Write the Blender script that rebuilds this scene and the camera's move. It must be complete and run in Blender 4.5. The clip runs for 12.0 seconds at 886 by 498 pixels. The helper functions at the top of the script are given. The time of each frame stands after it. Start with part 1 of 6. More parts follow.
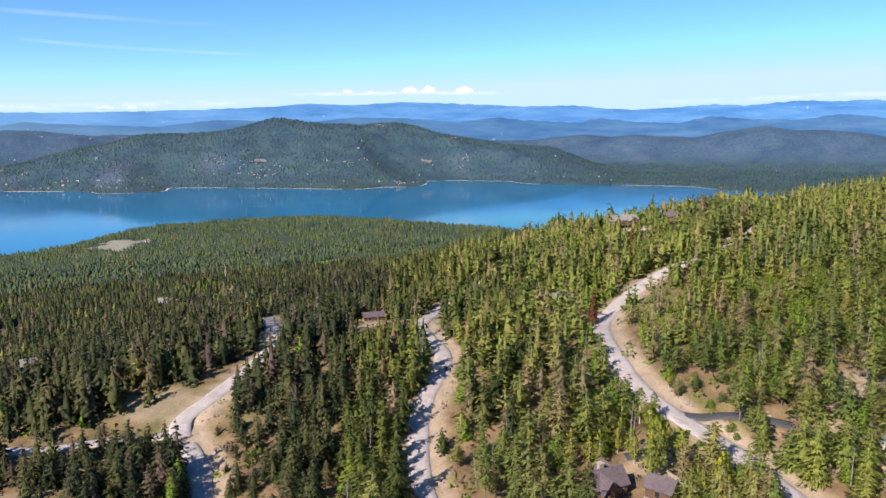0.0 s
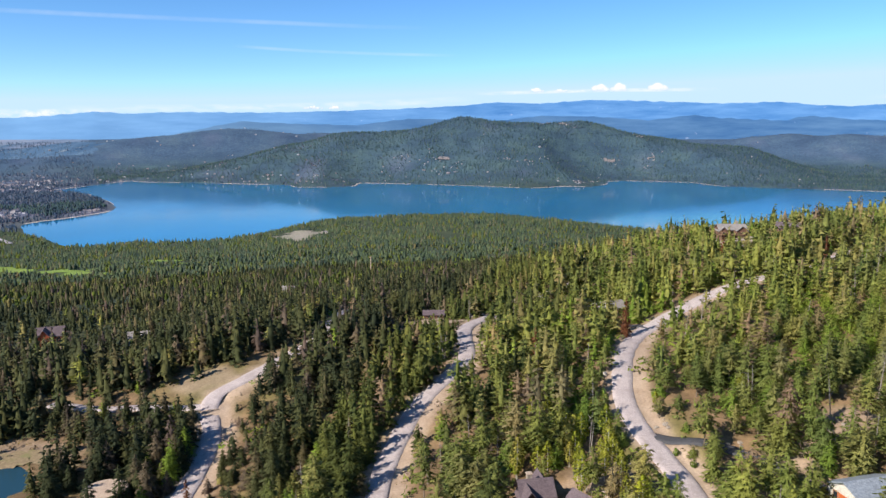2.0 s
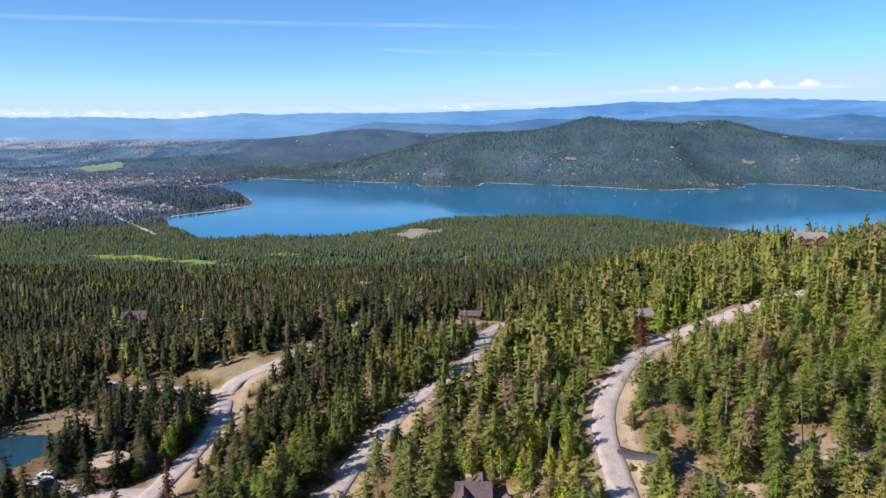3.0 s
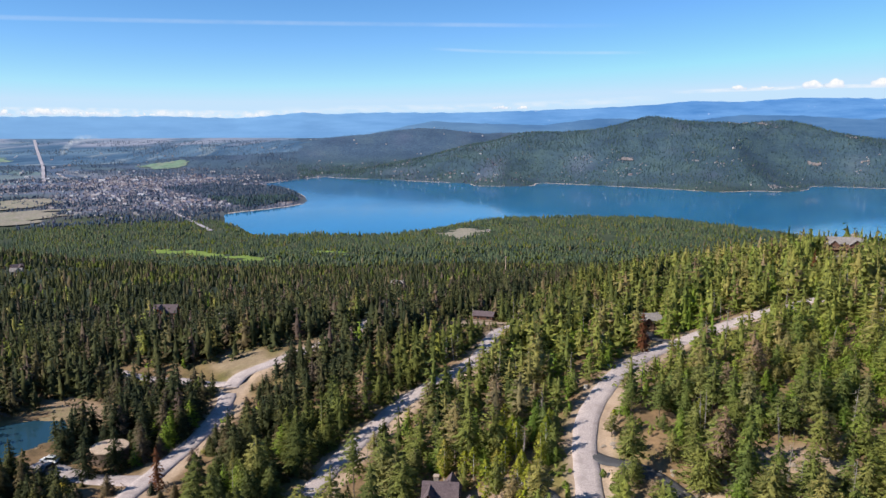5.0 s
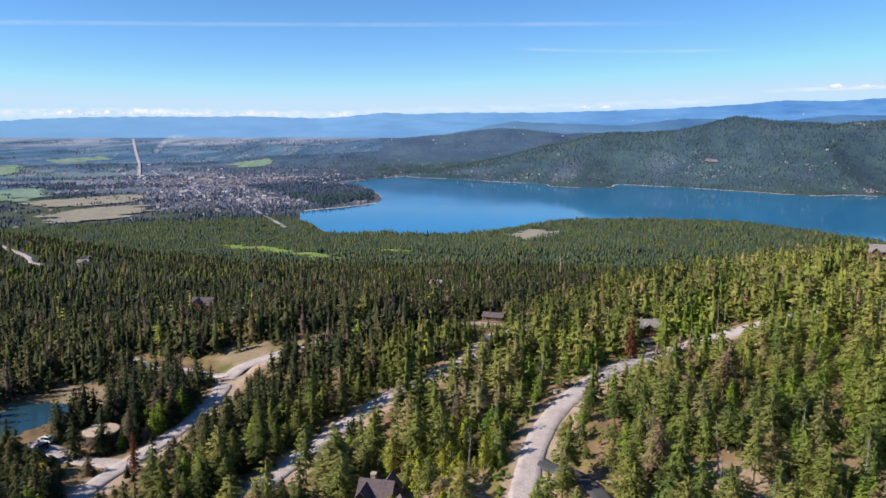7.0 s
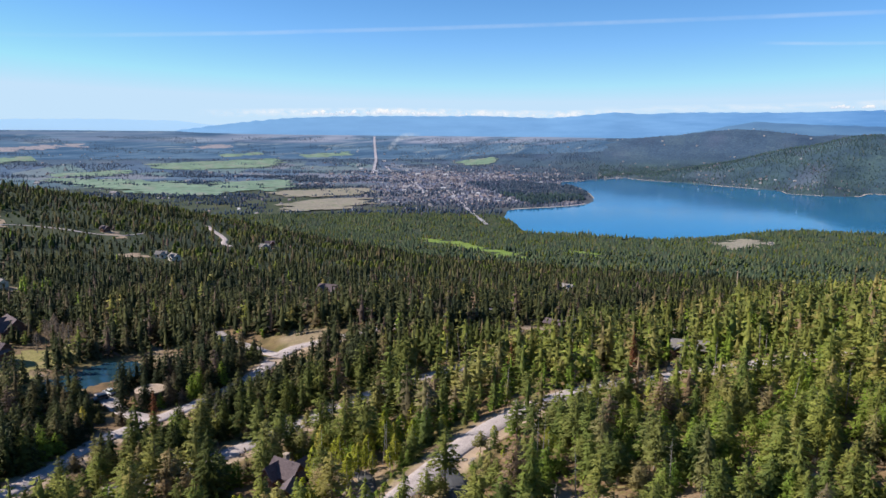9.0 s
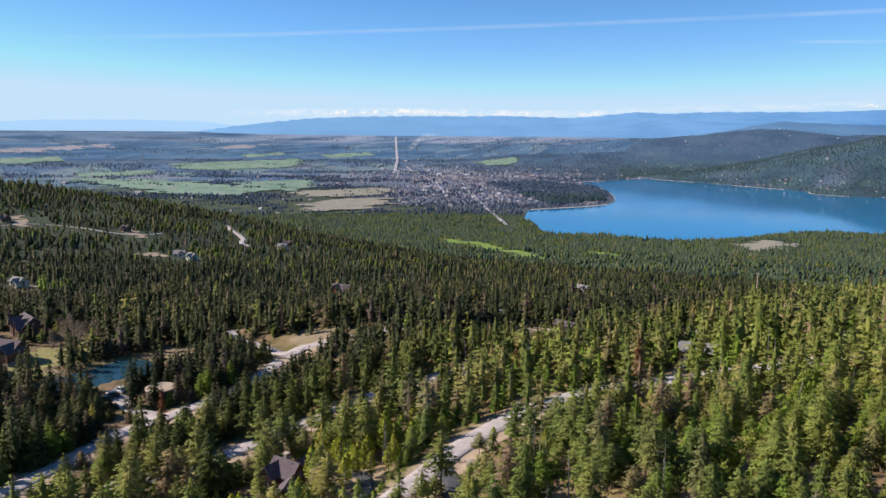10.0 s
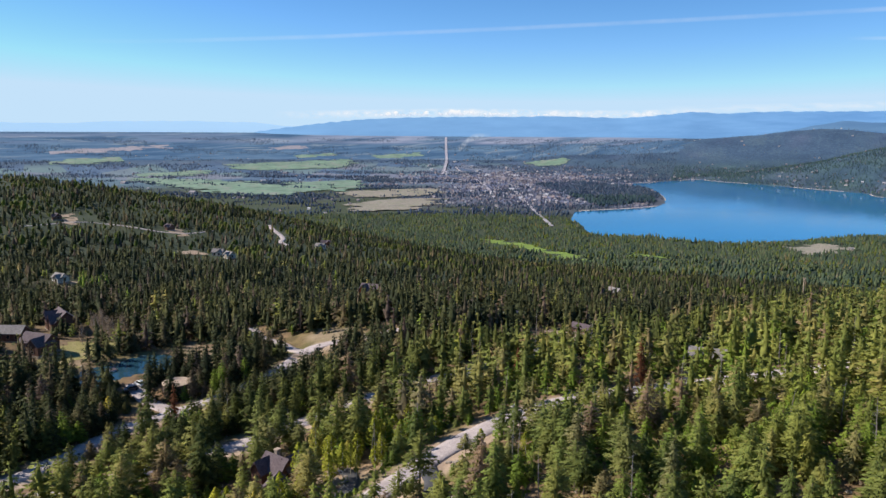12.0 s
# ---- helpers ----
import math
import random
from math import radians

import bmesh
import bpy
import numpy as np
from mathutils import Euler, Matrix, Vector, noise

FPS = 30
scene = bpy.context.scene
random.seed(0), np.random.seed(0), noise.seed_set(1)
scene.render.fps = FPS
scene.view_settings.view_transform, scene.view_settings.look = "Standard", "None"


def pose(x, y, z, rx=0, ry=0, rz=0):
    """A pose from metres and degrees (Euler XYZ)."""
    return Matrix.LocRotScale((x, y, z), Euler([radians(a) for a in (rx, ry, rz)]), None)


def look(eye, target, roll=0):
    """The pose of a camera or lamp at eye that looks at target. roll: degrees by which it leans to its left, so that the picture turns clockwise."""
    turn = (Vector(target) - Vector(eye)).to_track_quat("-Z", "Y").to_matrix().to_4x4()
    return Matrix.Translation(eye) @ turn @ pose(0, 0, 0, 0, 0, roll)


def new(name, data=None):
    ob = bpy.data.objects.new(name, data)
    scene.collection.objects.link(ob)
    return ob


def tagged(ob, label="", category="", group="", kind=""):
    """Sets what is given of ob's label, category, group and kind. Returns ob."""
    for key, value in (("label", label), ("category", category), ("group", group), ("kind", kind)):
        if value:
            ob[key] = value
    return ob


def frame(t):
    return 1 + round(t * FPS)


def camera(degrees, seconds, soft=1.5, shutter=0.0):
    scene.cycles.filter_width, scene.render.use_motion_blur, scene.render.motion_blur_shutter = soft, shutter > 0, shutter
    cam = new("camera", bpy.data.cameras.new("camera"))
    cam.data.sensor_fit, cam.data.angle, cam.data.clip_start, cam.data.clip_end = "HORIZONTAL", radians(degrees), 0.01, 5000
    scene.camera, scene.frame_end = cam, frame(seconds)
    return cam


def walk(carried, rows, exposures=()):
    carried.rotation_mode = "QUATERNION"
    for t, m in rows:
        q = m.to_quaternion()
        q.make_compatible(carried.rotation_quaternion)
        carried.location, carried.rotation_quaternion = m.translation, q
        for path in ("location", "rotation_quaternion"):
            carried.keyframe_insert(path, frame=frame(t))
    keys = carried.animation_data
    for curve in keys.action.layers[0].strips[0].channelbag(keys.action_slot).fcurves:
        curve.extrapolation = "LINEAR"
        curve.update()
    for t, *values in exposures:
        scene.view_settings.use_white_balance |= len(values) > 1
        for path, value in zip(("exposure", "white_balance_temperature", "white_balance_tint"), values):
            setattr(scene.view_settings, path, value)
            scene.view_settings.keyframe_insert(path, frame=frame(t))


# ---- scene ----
# ---- camera and its way: seconds, eye, heading to the left of +y, pitch, roll ----
cam = camera(62.04, 12.0, soft=1.5)
PATH = [
    (0.0, 0.08, 0.03, 180.9, 0.175, -8.999, -0.33),
    (0.5, 3.15, -0.23, 181.01, 1.208, -9.001, -0.31),
    (0.8, 5.25, -0.44, 181.16, 1.95, -9.013, -0.28),
    (1.0, 8.48, -0.61, 181.23, 2.973, -9.019, -0.26),
    (1.2, 15.65, -1.02, 181.84, 5.35, -9.045, -0.24),
    (1.5, 26.75, -1.12, 182.15, 8.921, -9.045, -0.19),
    (2.0, 45.38, 0.01, 183.16, 14.957, -9.078, -0.26),
    (2.5, 63.54, 4.27, 183.59, 20.78, -9.058, -0.31),
    (2.8, 73.8, 7.96, 183.49, 24.2, -9.048, -0.25),
    (2.9, 76.45, 9.1, 183.51, 25.05, -9.047, -0.24),
    (3.0, 77.64, 9.82, 183.57, 25.33, -9.04, -0.27),
    (3.2, 78.55, 10.05, 183.53, 25.72, -9.046, -0.23),
    (4.8, 90.16, 15.99, 183.58, 29.37, -9.045, -0.17),
    (5.0, 91.57, 16.8, 183.62, 29.818, -9.055, -0.11),
    (5.5, 95.0, 18.78, 183.6, 30.955, -9.055, -0.11),
    (6.0, 98.48, 20.93, 183.54, 32.093, -9.046, -0.12),
    (6.5, 101.95, 23.01, 183.58, 33.209, -9.052, -0.1),
    (6.6, 103.29, 23.98, 183.62, 33.45, -9.051, -0.07),
    (7.0, 113.1, 30.6, 183.58, 36.252, -9.044, 0.01),
    (7.5, 127.95, 42.2, 183.67, 41.731, -9.075, 0.22),
    (7.7, 133.75, 47.1, 183.8, 44.05, -9.095, 0.28),
    (8.1, 144.9, 57.3, 184.02, 48.75, -9.121, 0.41),
    (8.4, 151.8, 65.4, 184.27, 52.1, -9.139, 0.46),
    (8.6, 153.89, 68.15, 184.35, 53.2, -9.143, 0.47),
    (9.3, 156.13, 71.19, 184.49, 54.6, -9.147, 0.46),
    (9.5, 156.46, 71.68, 184.52, 54.934, -9.146, 0.41),
    (10.0, 158.07, 74.02, 184.71, 55.888, -9.154, 0.42),
    (10.5, 159.73, 76.43, 184.86, 56.848, -9.167, 0.44),
    (11.0, 161.51, 78.91, 185.05, 57.85, -9.162, 0.43),
    (11.5, 163.1, 81.41, 184.99, 58.83, -9.148, 0.38),
    (12.0, 164.81, 84.09, 184.89, 59.898, -9.131, 0.3),
]


def ahead(eye, yaw, pitch):
    a, b = radians(yaw), radians(pitch)
    return Vector(eye) + 100 * Vector((-math.sin(a) * math.cos(b), math.cos(a) * math.cos(b), math.sin(b)))


walk(cam, [(t, look((x, y, z), ahead((x, y, z), yaw, pitch), roll)) for t, x, y, z, yaw, pitch, roll in PATH],
     [(0.0, 0.70), (1.5, 0.67), (3.0, 0.57), (7.0, 0.50), (12.0, 0.47)])

# ---- daylight ----
SUN_FROM = Vector((-0.62, -0.785, 0)).normalized()
SUN_UP = radians(36)
world = bpy.data.worlds.new("sky")
world.use_nodes = True
scene.world = world
_sky = world.node_tree.nodes.new("ShaderNodeTexSky")
_sky.sky_type, _sky.sun_disc = "NISHITA", False
_sky.sun_elevation = SUN_UP
_sky.sun_rotation = math.atan2(SUN_FROM.x, SUN_FROM.y)
_sky.altitude, _sky.air_density, _sky.dust_density, _sky.ozone_density = 4000, 1.0, 0.0, 3.0
_vivid = world.node_tree.nodes.new("ShaderNodeHueSaturation")
_vivid.inputs["Hue"].default_value, _vivid.inputs["Saturation"].default_value = 0.499, 1.2
world.node_tree.links.new(_sky.outputs[0], _vivid.inputs["Color"])
_pale = world.node_tree.nodes.new("ShaderNodeMixRGB")
_pale.blend_type = "DARKEN"
_pale.inputs[0].default_value, _pale.inputs[2].default_value = 1.0, (3.35, 4.6, 5.8, 1)
world.node_tree.links.new(_vivid.outputs[0], _pale.inputs[1])
world.node_tree.links.new(_pale.outputs[0], world.node_tree.nodes["Background"].inputs[0])
world.node_tree.nodes["Background"].inputs[1].default_value = 0.119
_sun = bpy.data.lights.new("sun", "SUN")
_sun.energy, _sun.angle, _sun.color = 4.9, radians(0.53), (1.0, 0.93, 0.82)
sun = new("sun", _sun)
sun.matrix_world = look((SUN_FROM.x * 300, SUN_FROM.y * 300, 400), (SUN_FROM.x * 300 - SUN_FROM.x * math.cos(SUN_UP), SUN_FROM.y * 300 - SUN_FROM.y * math.cos(SUN_UP), 400 - math.sin(SUN_UP)))

# ---- the lie of the land: humps of x, y, spread, height ----
HUMPS = [(120, 150, 240, -36.1), (350, 330, 260, 122.1), (-100, 230, 170, 32.6), (-250, 480, 240, 29.2), (120, 600, 220, 26.9), (-350, 800, 240, 8.7), (-760, 110, 220, 71.0), (-430, 260, 190, 22.7), (-100, -200, 280, 61.3), (-500, -200, 280, 70.4), (75, 340, 100, 15.1), (-60, 110, 90, -0.0), (-250, 1330, 170, 11.4)]
HUMPS += [(-180, 236, 42, -5.5), (86, 352, 22, 2.5), (57, 222, 26, -3.2), (250, -300, 300, 77.1), (-950, -250, 300, 51.6), (560, -20, 300, 86.0), (60, 1000, 260, 11.1), (-560, 1000, 230, -2.3), (-650, 370, 120, 14.0), (15, 190, 55, 1.5), (-1150, 190, 190, -35.0), (-60, 130, 45, -9.8), (15, 135, 40, -2.8), (0, 230, 60, -12.4), (80, 210, 60, 14.0), (-50, 200, 60, 17.6)]
LAKE_SHORE = [(-1030, 1085), (-967, 1062), (-845, 985), (-765, 1045), (-660, 1094), (-622, 1180), (-608, 1330), (-560, 1440),
              (-430, 1510), (-260, 1560), (-95, 1480), (20, 1420), (130, 1350), (400, 1250), (900, 1200), (1500, 1250), (2100, 1500),
              (1900, 1900), (1150, 2120), (854, 2311), (771, 2440), (414, 2548), (285, 2615), (215, 2743), (0, 2790), (-67, 2735),
              (-65, 2615), (-110, 2480), (-200, 2470), (-294, 2384), (-474, 2430), (-668, 2465), (-912, 2485), (-900, 2335),
              (-1049, 2260), (-1147, 2345), (-1309, 2360), (-1536, 2380), (-1750, 2383), (-1842, 2400), (-1810, 2150), (-1771, 1941),
              (-1616, 1896), (-1369, 1711), (-1185, 1517), (-1151, 1373), (-1162, 1220), (-1096, 1146)]
POND = [(-80, 93), (-92, 97), (-96, 107), (-101, 116), (-101, 122), (-93, 129), (-86, 128), (-81, 122), (-82, 114), (-79, 106), (-74, 97)]
POND_Z = 106.9
HEART = (85.0, 30.0)
EYE_Z = 183.0

ROADS = {}
ROADS["upper"] = [(96, -70), (84, -25), (76, 12), (70, 46), (66, 78), (63, 95), (59, 113), (56, 128), (51, 141), (47, 151), (44, 162), (43, 174), (43, 188), (44, 200), (47, 213), (53, 224), (60, 233), (68, 242), (80, 250), (98, 257)], 2.25
ROADS["middle"] = [(20, -60), (17, -20), (14, 20), (10, 54), (6, 84), (1, 103), (-2, 124), (-5, 138), (-6, 152), (-6, 164), (-4, 176), (-1, 188), (-1, 200), (-5, 214), (-8, 230), (-5, 250), (3, 275), (12, 296), (30, 318)], 2.2
ROADS["lower"] = [(10, 48), (4, 64), (-8, 78), (-22, 90), (-34, 100), (-41, 111), (-45.5, 124), (-49.5, 139), (-54, 151), (-60.5, 160.5), (-63, 168), (-59, 177), (-54, 192), (-51, 208), (-55, 228), (-63, 255), (-68, 275)], 2.2
ROADS["side"] = [(-62, 163), (-70, 161), (-80, 160), (-92, 157), (-108, 158)], 1.9
ROADS["tank"] = [(-45, 118), (-55, 114), (-63, 112), (-72, 111)], 2.2
ROADS["lane"] = [(-170, 204), (-163, 222), (-160, 238), (-156, 253), (-147, 261), (-132, 259)], 1.6
ROADS["ridge"] = [(98, 262), (110, 276), (120, 289), (130, 305), (143, 319), (160, 330)], 2.2
ROADS["terrace"] = [(-420, 84), (-434, 100), (-449, 121), (-447, 146), (-433, 172), (-426, 198), (-446, 220)], 1.3
ROADS["hill"] = [(-404, 270), (-414, 268), (-428, 272), (-445, 279), (-480, 284), (-518, 289)], 1.9
DRIVES = {
    "cabin": ([(38, 235), (41, 228), (46, 221), (50, 218)], 1.5),
    "garage": ([(49, 148), (57, 145), (65, 140), (71, 134), (76, 128.5), (78.5, 125.5)], 1.6),
    "house": ([(56.5, 121), (51, 128), (45.5, 133.5), (40, 136), (35, 136)], 1.35),
}


def smooth(a, b, v):
    t = np.clip((v - a) / (b - a), 0, 1)
    return t * t * (3 - 2 * t)


def line_dist(x, y, pts):
    """Distance to a line of points, the share along it at the foot, and the side (positive to the right of its run)."""
    best, along, side = np.full(x.shape, 1e9), np.zeros(x.shape), np.zeros(x.shape)
    run = 0.0
    for (ax, ay), (bx, by) in zip(pts, pts[1:]):
        dx, dy = bx - ax, by - ay
        n = math.hypot(dx, dy)
        t = np.clip(((x - ax) * dx + (y - ay) * dy) / (n * n), 0, 1)
        d = np.hypot(x - ax - t * dx, y - ay - t * dy)
        m = d < best
        best, along = np.where(m, d, best), np.where(m, run + t * n, along)
        side = np.where(m, ((x - ax) * dy - (y - ay) * dx) / n, side)
        run += n
    return best, along, side


def inside(x, y, pts):
    odd = np.zeros(x.shape, bool)
    for (ax, ay), (bx, by) in zip(pts, pts[1:] + pts[:1]):
        if ay != by:
            odd ^= ((ay > y) != (by > y)) & (x < (bx - ax) * (y - ay) / (by - ay) + ax)
    return odd


def rounded(pts, per, closed=False):
    """A smooth line through the points, with per steps from each to the next."""
    out, n = [], len(pts)
    for i in range(n if closed else n - 1):
        q = [pts[(i + k) % n] if closed else pts[min(max(i + k, 0), n - 1)] for k in (-1, 0, 1, 2)]
        for s in range(per):
            t = s / per
            out.append(tuple(0.5 * (2 * b + (c - a) * t + (2 * a - 5 * b + 4 * c - d) * t * t + (3 * b - a - 3 * c + d) * t**3) for a, b, c, d in zip(*q)))
    return out if closed else out + [tuple(pts[-1])]


SHORE = rounded(LAKE_SHORE, 4, True)
POND_EDGE = rounded(POND, 4, True)


def ripple(x, y, size, seed):
    """Gentle unevenness between about -1 and 1."""
    v = np.zeros(np.shape(x))
    rs = np.random.RandomState(seed)
    for k in range(6):
        a, w = rs.uniform(0, 6.28, 2)
        f = 2 * math.pi / (size * rs.uniform(0.6, 1.7))
        v = v + np.sin((x * math.cos(a) + y * math.sin(a)) * f + w)
    return v / 3.2


# Crest lines beyond the lake: heading to the left of +y, height over the eye in degrees.
NEAR_CREST = ((-12, -8, -5, -3.2, -1.4, 0.9, 3.3, 4.9, 6.1, 7.3, 8.1, 9.4, 11, 12.7, 14.4, 15.7, 17.9, 20.7, 24.4, 29, 33, 37, 42),
              (-1.9, -1.35, -1.0, -0.85, -0.5, -0.1, 0.3, 0.62, 0.76, 0.7, 0.58, 0.76, 1.0, 1.08, 0.98, 0.70, 0.36, 0.08, -0.14, -1.2, -2.2, -2.9, -3.3))
FAR_CREST = ((-60, -38, -30.6, -27.7, -24.9, -22.3, -20.5, -17.4, -14.2, -9.2, -4.9, 0, 20, 24.4, 28.7, 31.6, 33.7, 37, 40.9, 46, 54),
             (-1.0, -0.9, -0.5, -0.1, 0.0, 0.32, 0.1, -0.36, -0.26, -0.32, -0.7, -0.6, -0.25, -0.06, 0.08, 0.33, 0.2, -0.22, -0.5, -0.9, -1.0))


def land(x, y):
    """Height of the ground, roads left aside."""
    x, y = np.asarray(x, float), np.asarray(y, float)
    h = np.full(x.shape, 4.0)
    for a, b, s, k in HUMPS:
        h = h + k * np.exp(-((x - a) ** 2 + (y - b) ** 2) / (2 * s * s))
    r, az = np.hypot(x - HEART[0], y - HEART[1]), np.degrees(np.arctan2(HEART[0] - x, y - HEART[1]))
    h = np.maximum(h, 2.5) + ripple(x, y, 60, 3) * np.clip(r / 250, 0.2, 1.0) * 0.9
    # the far valley floor climbs slowly away
    away = 3300 / (1 - 0.93 * np.clip((r - 3300) / 1580, 0, 1))
    floor = np.where(r > 3300, EYE_Z - (EYE_Z - 4) * np.minimum(r, 4880) / away, 0)
    h = np.where(r > 3300, np.maximum(h * 0.1 + floor, h), h)
    for crest, at, spread in ((NEAR_CREST, 3250, 330), (FAR_CREST, 4050, 270)):
        top = EYE_Z + np.tan(np.radians(np.interp(az, *crest))) * at - 7
        top = top * (1 + 0.05 * ripple(x, y, 330, at)) + 6 * ripple(x, y, 420, at + 1)
        fall = np.exp(-((r - at) ** 2) / (2 * spread * spread))
        fade = smooth(-64, -55, az) * (1 - smooth(48, 58, az)) if at > 4000 else smooth(-14, -6, az) * (1 - smooth(38, 46, az))
        h = np.where(r > 1900, np.maximum(h, top * fall * fade), h)
    near = (np.abs(x) < 2500) & (y > 800) & (y < 4000)
    if near.any():
        d = line_dist(x[near], y[near], SHORE + SHORE[:1])[0]
        wet = inside(x[near], y[near], SHORE)
        shelf = 0.3 + 0.1 * d + 0.001 * d * d
        h[near] = np.where(wet, -0.3 - np.minimum(0.08 * d, 8), np.minimum(h[near], shelf))
    close = (np.abs(x + 85) < 60) & (np.abs(y - 110) < 60)
    if close.any():
        d = line_dist(x[close], y[close], POND_EDGE + POND_EDGE[:1])[0]
        wet = inside(x[close], y[close], POND_EDGE)
        lawn = POND_Z + 0.25 + 0.02 * d
        h[close] = np.where(wet, POND_Z - 0.2 - np.minimum(0.2 * d, 1.5), lawn + (h[close] - lawn) * smooth(3, 28, d))
    return h


LINES = {}


def ground_z(x, y):
    """Height of the ground with the roads cut into it, the driveways kept clear of the roads."""
    x, y = np.asarray(x, float), np.asarray(y, float)
    h = land(x, y)
    clear = np.ones(x.shape)
    for name, (pts, half, run, z) in LINES.items():
        box = (x > min(p[0] for p in pts) - 12) & (x < max(p[0] for p in pts) + 12) & (y > min(p[1] for p in pts) - 12) & (y < max(p[1] for p in pts) + 12)
        if box.any():
            d, along, _ = line_dist(x[box], y[box], pts)
            level = np.interp(along, run, z) - 0.12
            share = 1 - smooth(half + 0.8, half + (3.5 if name in DRIVES else 6), d)
            if name in DRIVES:
                share = share * clear[box]
            else:
                clear[box] = np.minimum(clear[box], smooth(half + 0.3, half + 3, d))
            h[box] = h[box] + (level - h[box]) * share
    return h


for _name, (_pts, _half) in (ROADS | DRIVES).items():
    _p = rounded(_pts, 8)
    _x, _y = np.array(_p).T
    _z = ground_z(_x, _y) if _name in DRIVES else land(_x, _y)
    for _ in range(3):
        _z[1:-1] = (_z[:-2] + 2 * _z[1:-1] + _z[2:]) / 4
    _run = np.r_[0, np.cumsum(np.hypot(np.diff(_x), np.diff(_y)))]
    LINES[_name] = (_p, _half, _run, _z)


def gz(x, y):
    return float(ground_z(np.array([x]), np.array([y]))[0])


# ---- materials ----
def material(name, rough=0.9, metal=0.0):
    m = bpy.data.materials.new(name)
    m.use_nodes = True
    b = m.node_tree.nodes["Principled BSDF"]
    b.inputs["Roughness"].default_value, b.inputs["Metallic"].default_value = rough, metal
    b.inputs["Specular IOR Level"].default_value = 0.25
    return m, m.node_tree, b


def coords(nt):
    return nt.nodes.new("ShaderNodeTexCoord").outputs["Object"]


def noise_node(nt, vec, size, detail=4.0, rough=0.6):
    n = nt.nodes.new("ShaderNodeTexNoise")
    n.inputs["Scale"].default_value, n.inputs["Detail"].default_value, n.inputs["Roughness"].default_value = 1.0 / size, detail, rough
    nt.links.new(vec, n.inputs["Vector"])
    return n.outputs["Fac"]


def ramp_node(nt, fac, stops):
    n = nt.nodes.new("ShaderNodeValToRGB")
    while len(n.color_ramp.elements) < len(stops):
        n.color_ramp.elements.new(0.5)
    for e, (p, c) in zip(n.color_ramp.elements, stops):
        e.position, e.color = p, (*c, 1)
    nt.links.new(fac, n.inputs["Fac"])
    return n.outputs["Color"]


def mix_node(nt, fac, a, b, blend="MIX"):
    n = nt.nodes.new("ShaderNodeMix")
    n.data_type, n.blend_type = "RGBA", blend
    for value, at in ((fac, 0), (a, 6), (b, 7)):
        if isinstance(value, (int, float)):
            n.inputs[at].default_value = value
        elif isinstance(value, tuple):
            n.inputs[at].default_value = (*value, 1)
        else:
            nt.links.new(value, n.inputs[at])
    return n.outputs[2]


def math_node(nt, op, a, b=0.0):
    n = nt.nodes.new("ShaderNodeMath")
    n.operation = op
    for k, value in enumerate((a, b)):
        if isinstance(value, (int, float)):
            n.inputs[k].default_value = value
        else:
            nt.links.new(value, n.inputs[k])
    return n.outputs[0]


def bump(nt, b, height, strength=0.4, distance=0.1):
    n = nt.nodes.new("ShaderNodeBump")
    n.inputs["Strength"].default_value, n.inputs["Distance"].default_value = strength, distance
    nt.links.new(height, n.inputs["Height"])
    nt.links.new(n.outputs["Normal"], b.inputs["Normal"])


def surface(name, a, b, size, fine, rough=0.9, metal=0.0, c=None, relief=0.3, depth=0.05):
    """A surface that varies from colour a to b over size metres, with grain of size fine."""
    m, nt, bs = material(name, rough, metal)
    v = coords(nt)
    big, small = noise_node(nt, v, size), noise_node(nt, v, fine, 5.0, 0.7)
    col = ramp_node(nt, big, [(0.3, a), (0.7, b)])
    grain = ramp_node(nt, small, [(0.3, (0.6, 0.6, 0.6)), (0.7, (1.3, 1.3, 1.3))])
    col = mix_node(nt, 1.0, col, grain, "MULTIPLY")
    if c:
        col = mix_node(nt, ramp_node(nt, noise_node(nt, v, size * 0.37), [(0.52, (0, 0, 0)), (0.66, (1, 1, 1))]), col, c)
    nt.links.new(col, bs.inputs["Base Color"])
    bump(nt, bs, small, relief, depth)
    return m


def attribute(nt, name):
    n = nt.nodes.new("ShaderNodeAttribute")
    n.attribute_name = name
    return n.outputs["Fac"]


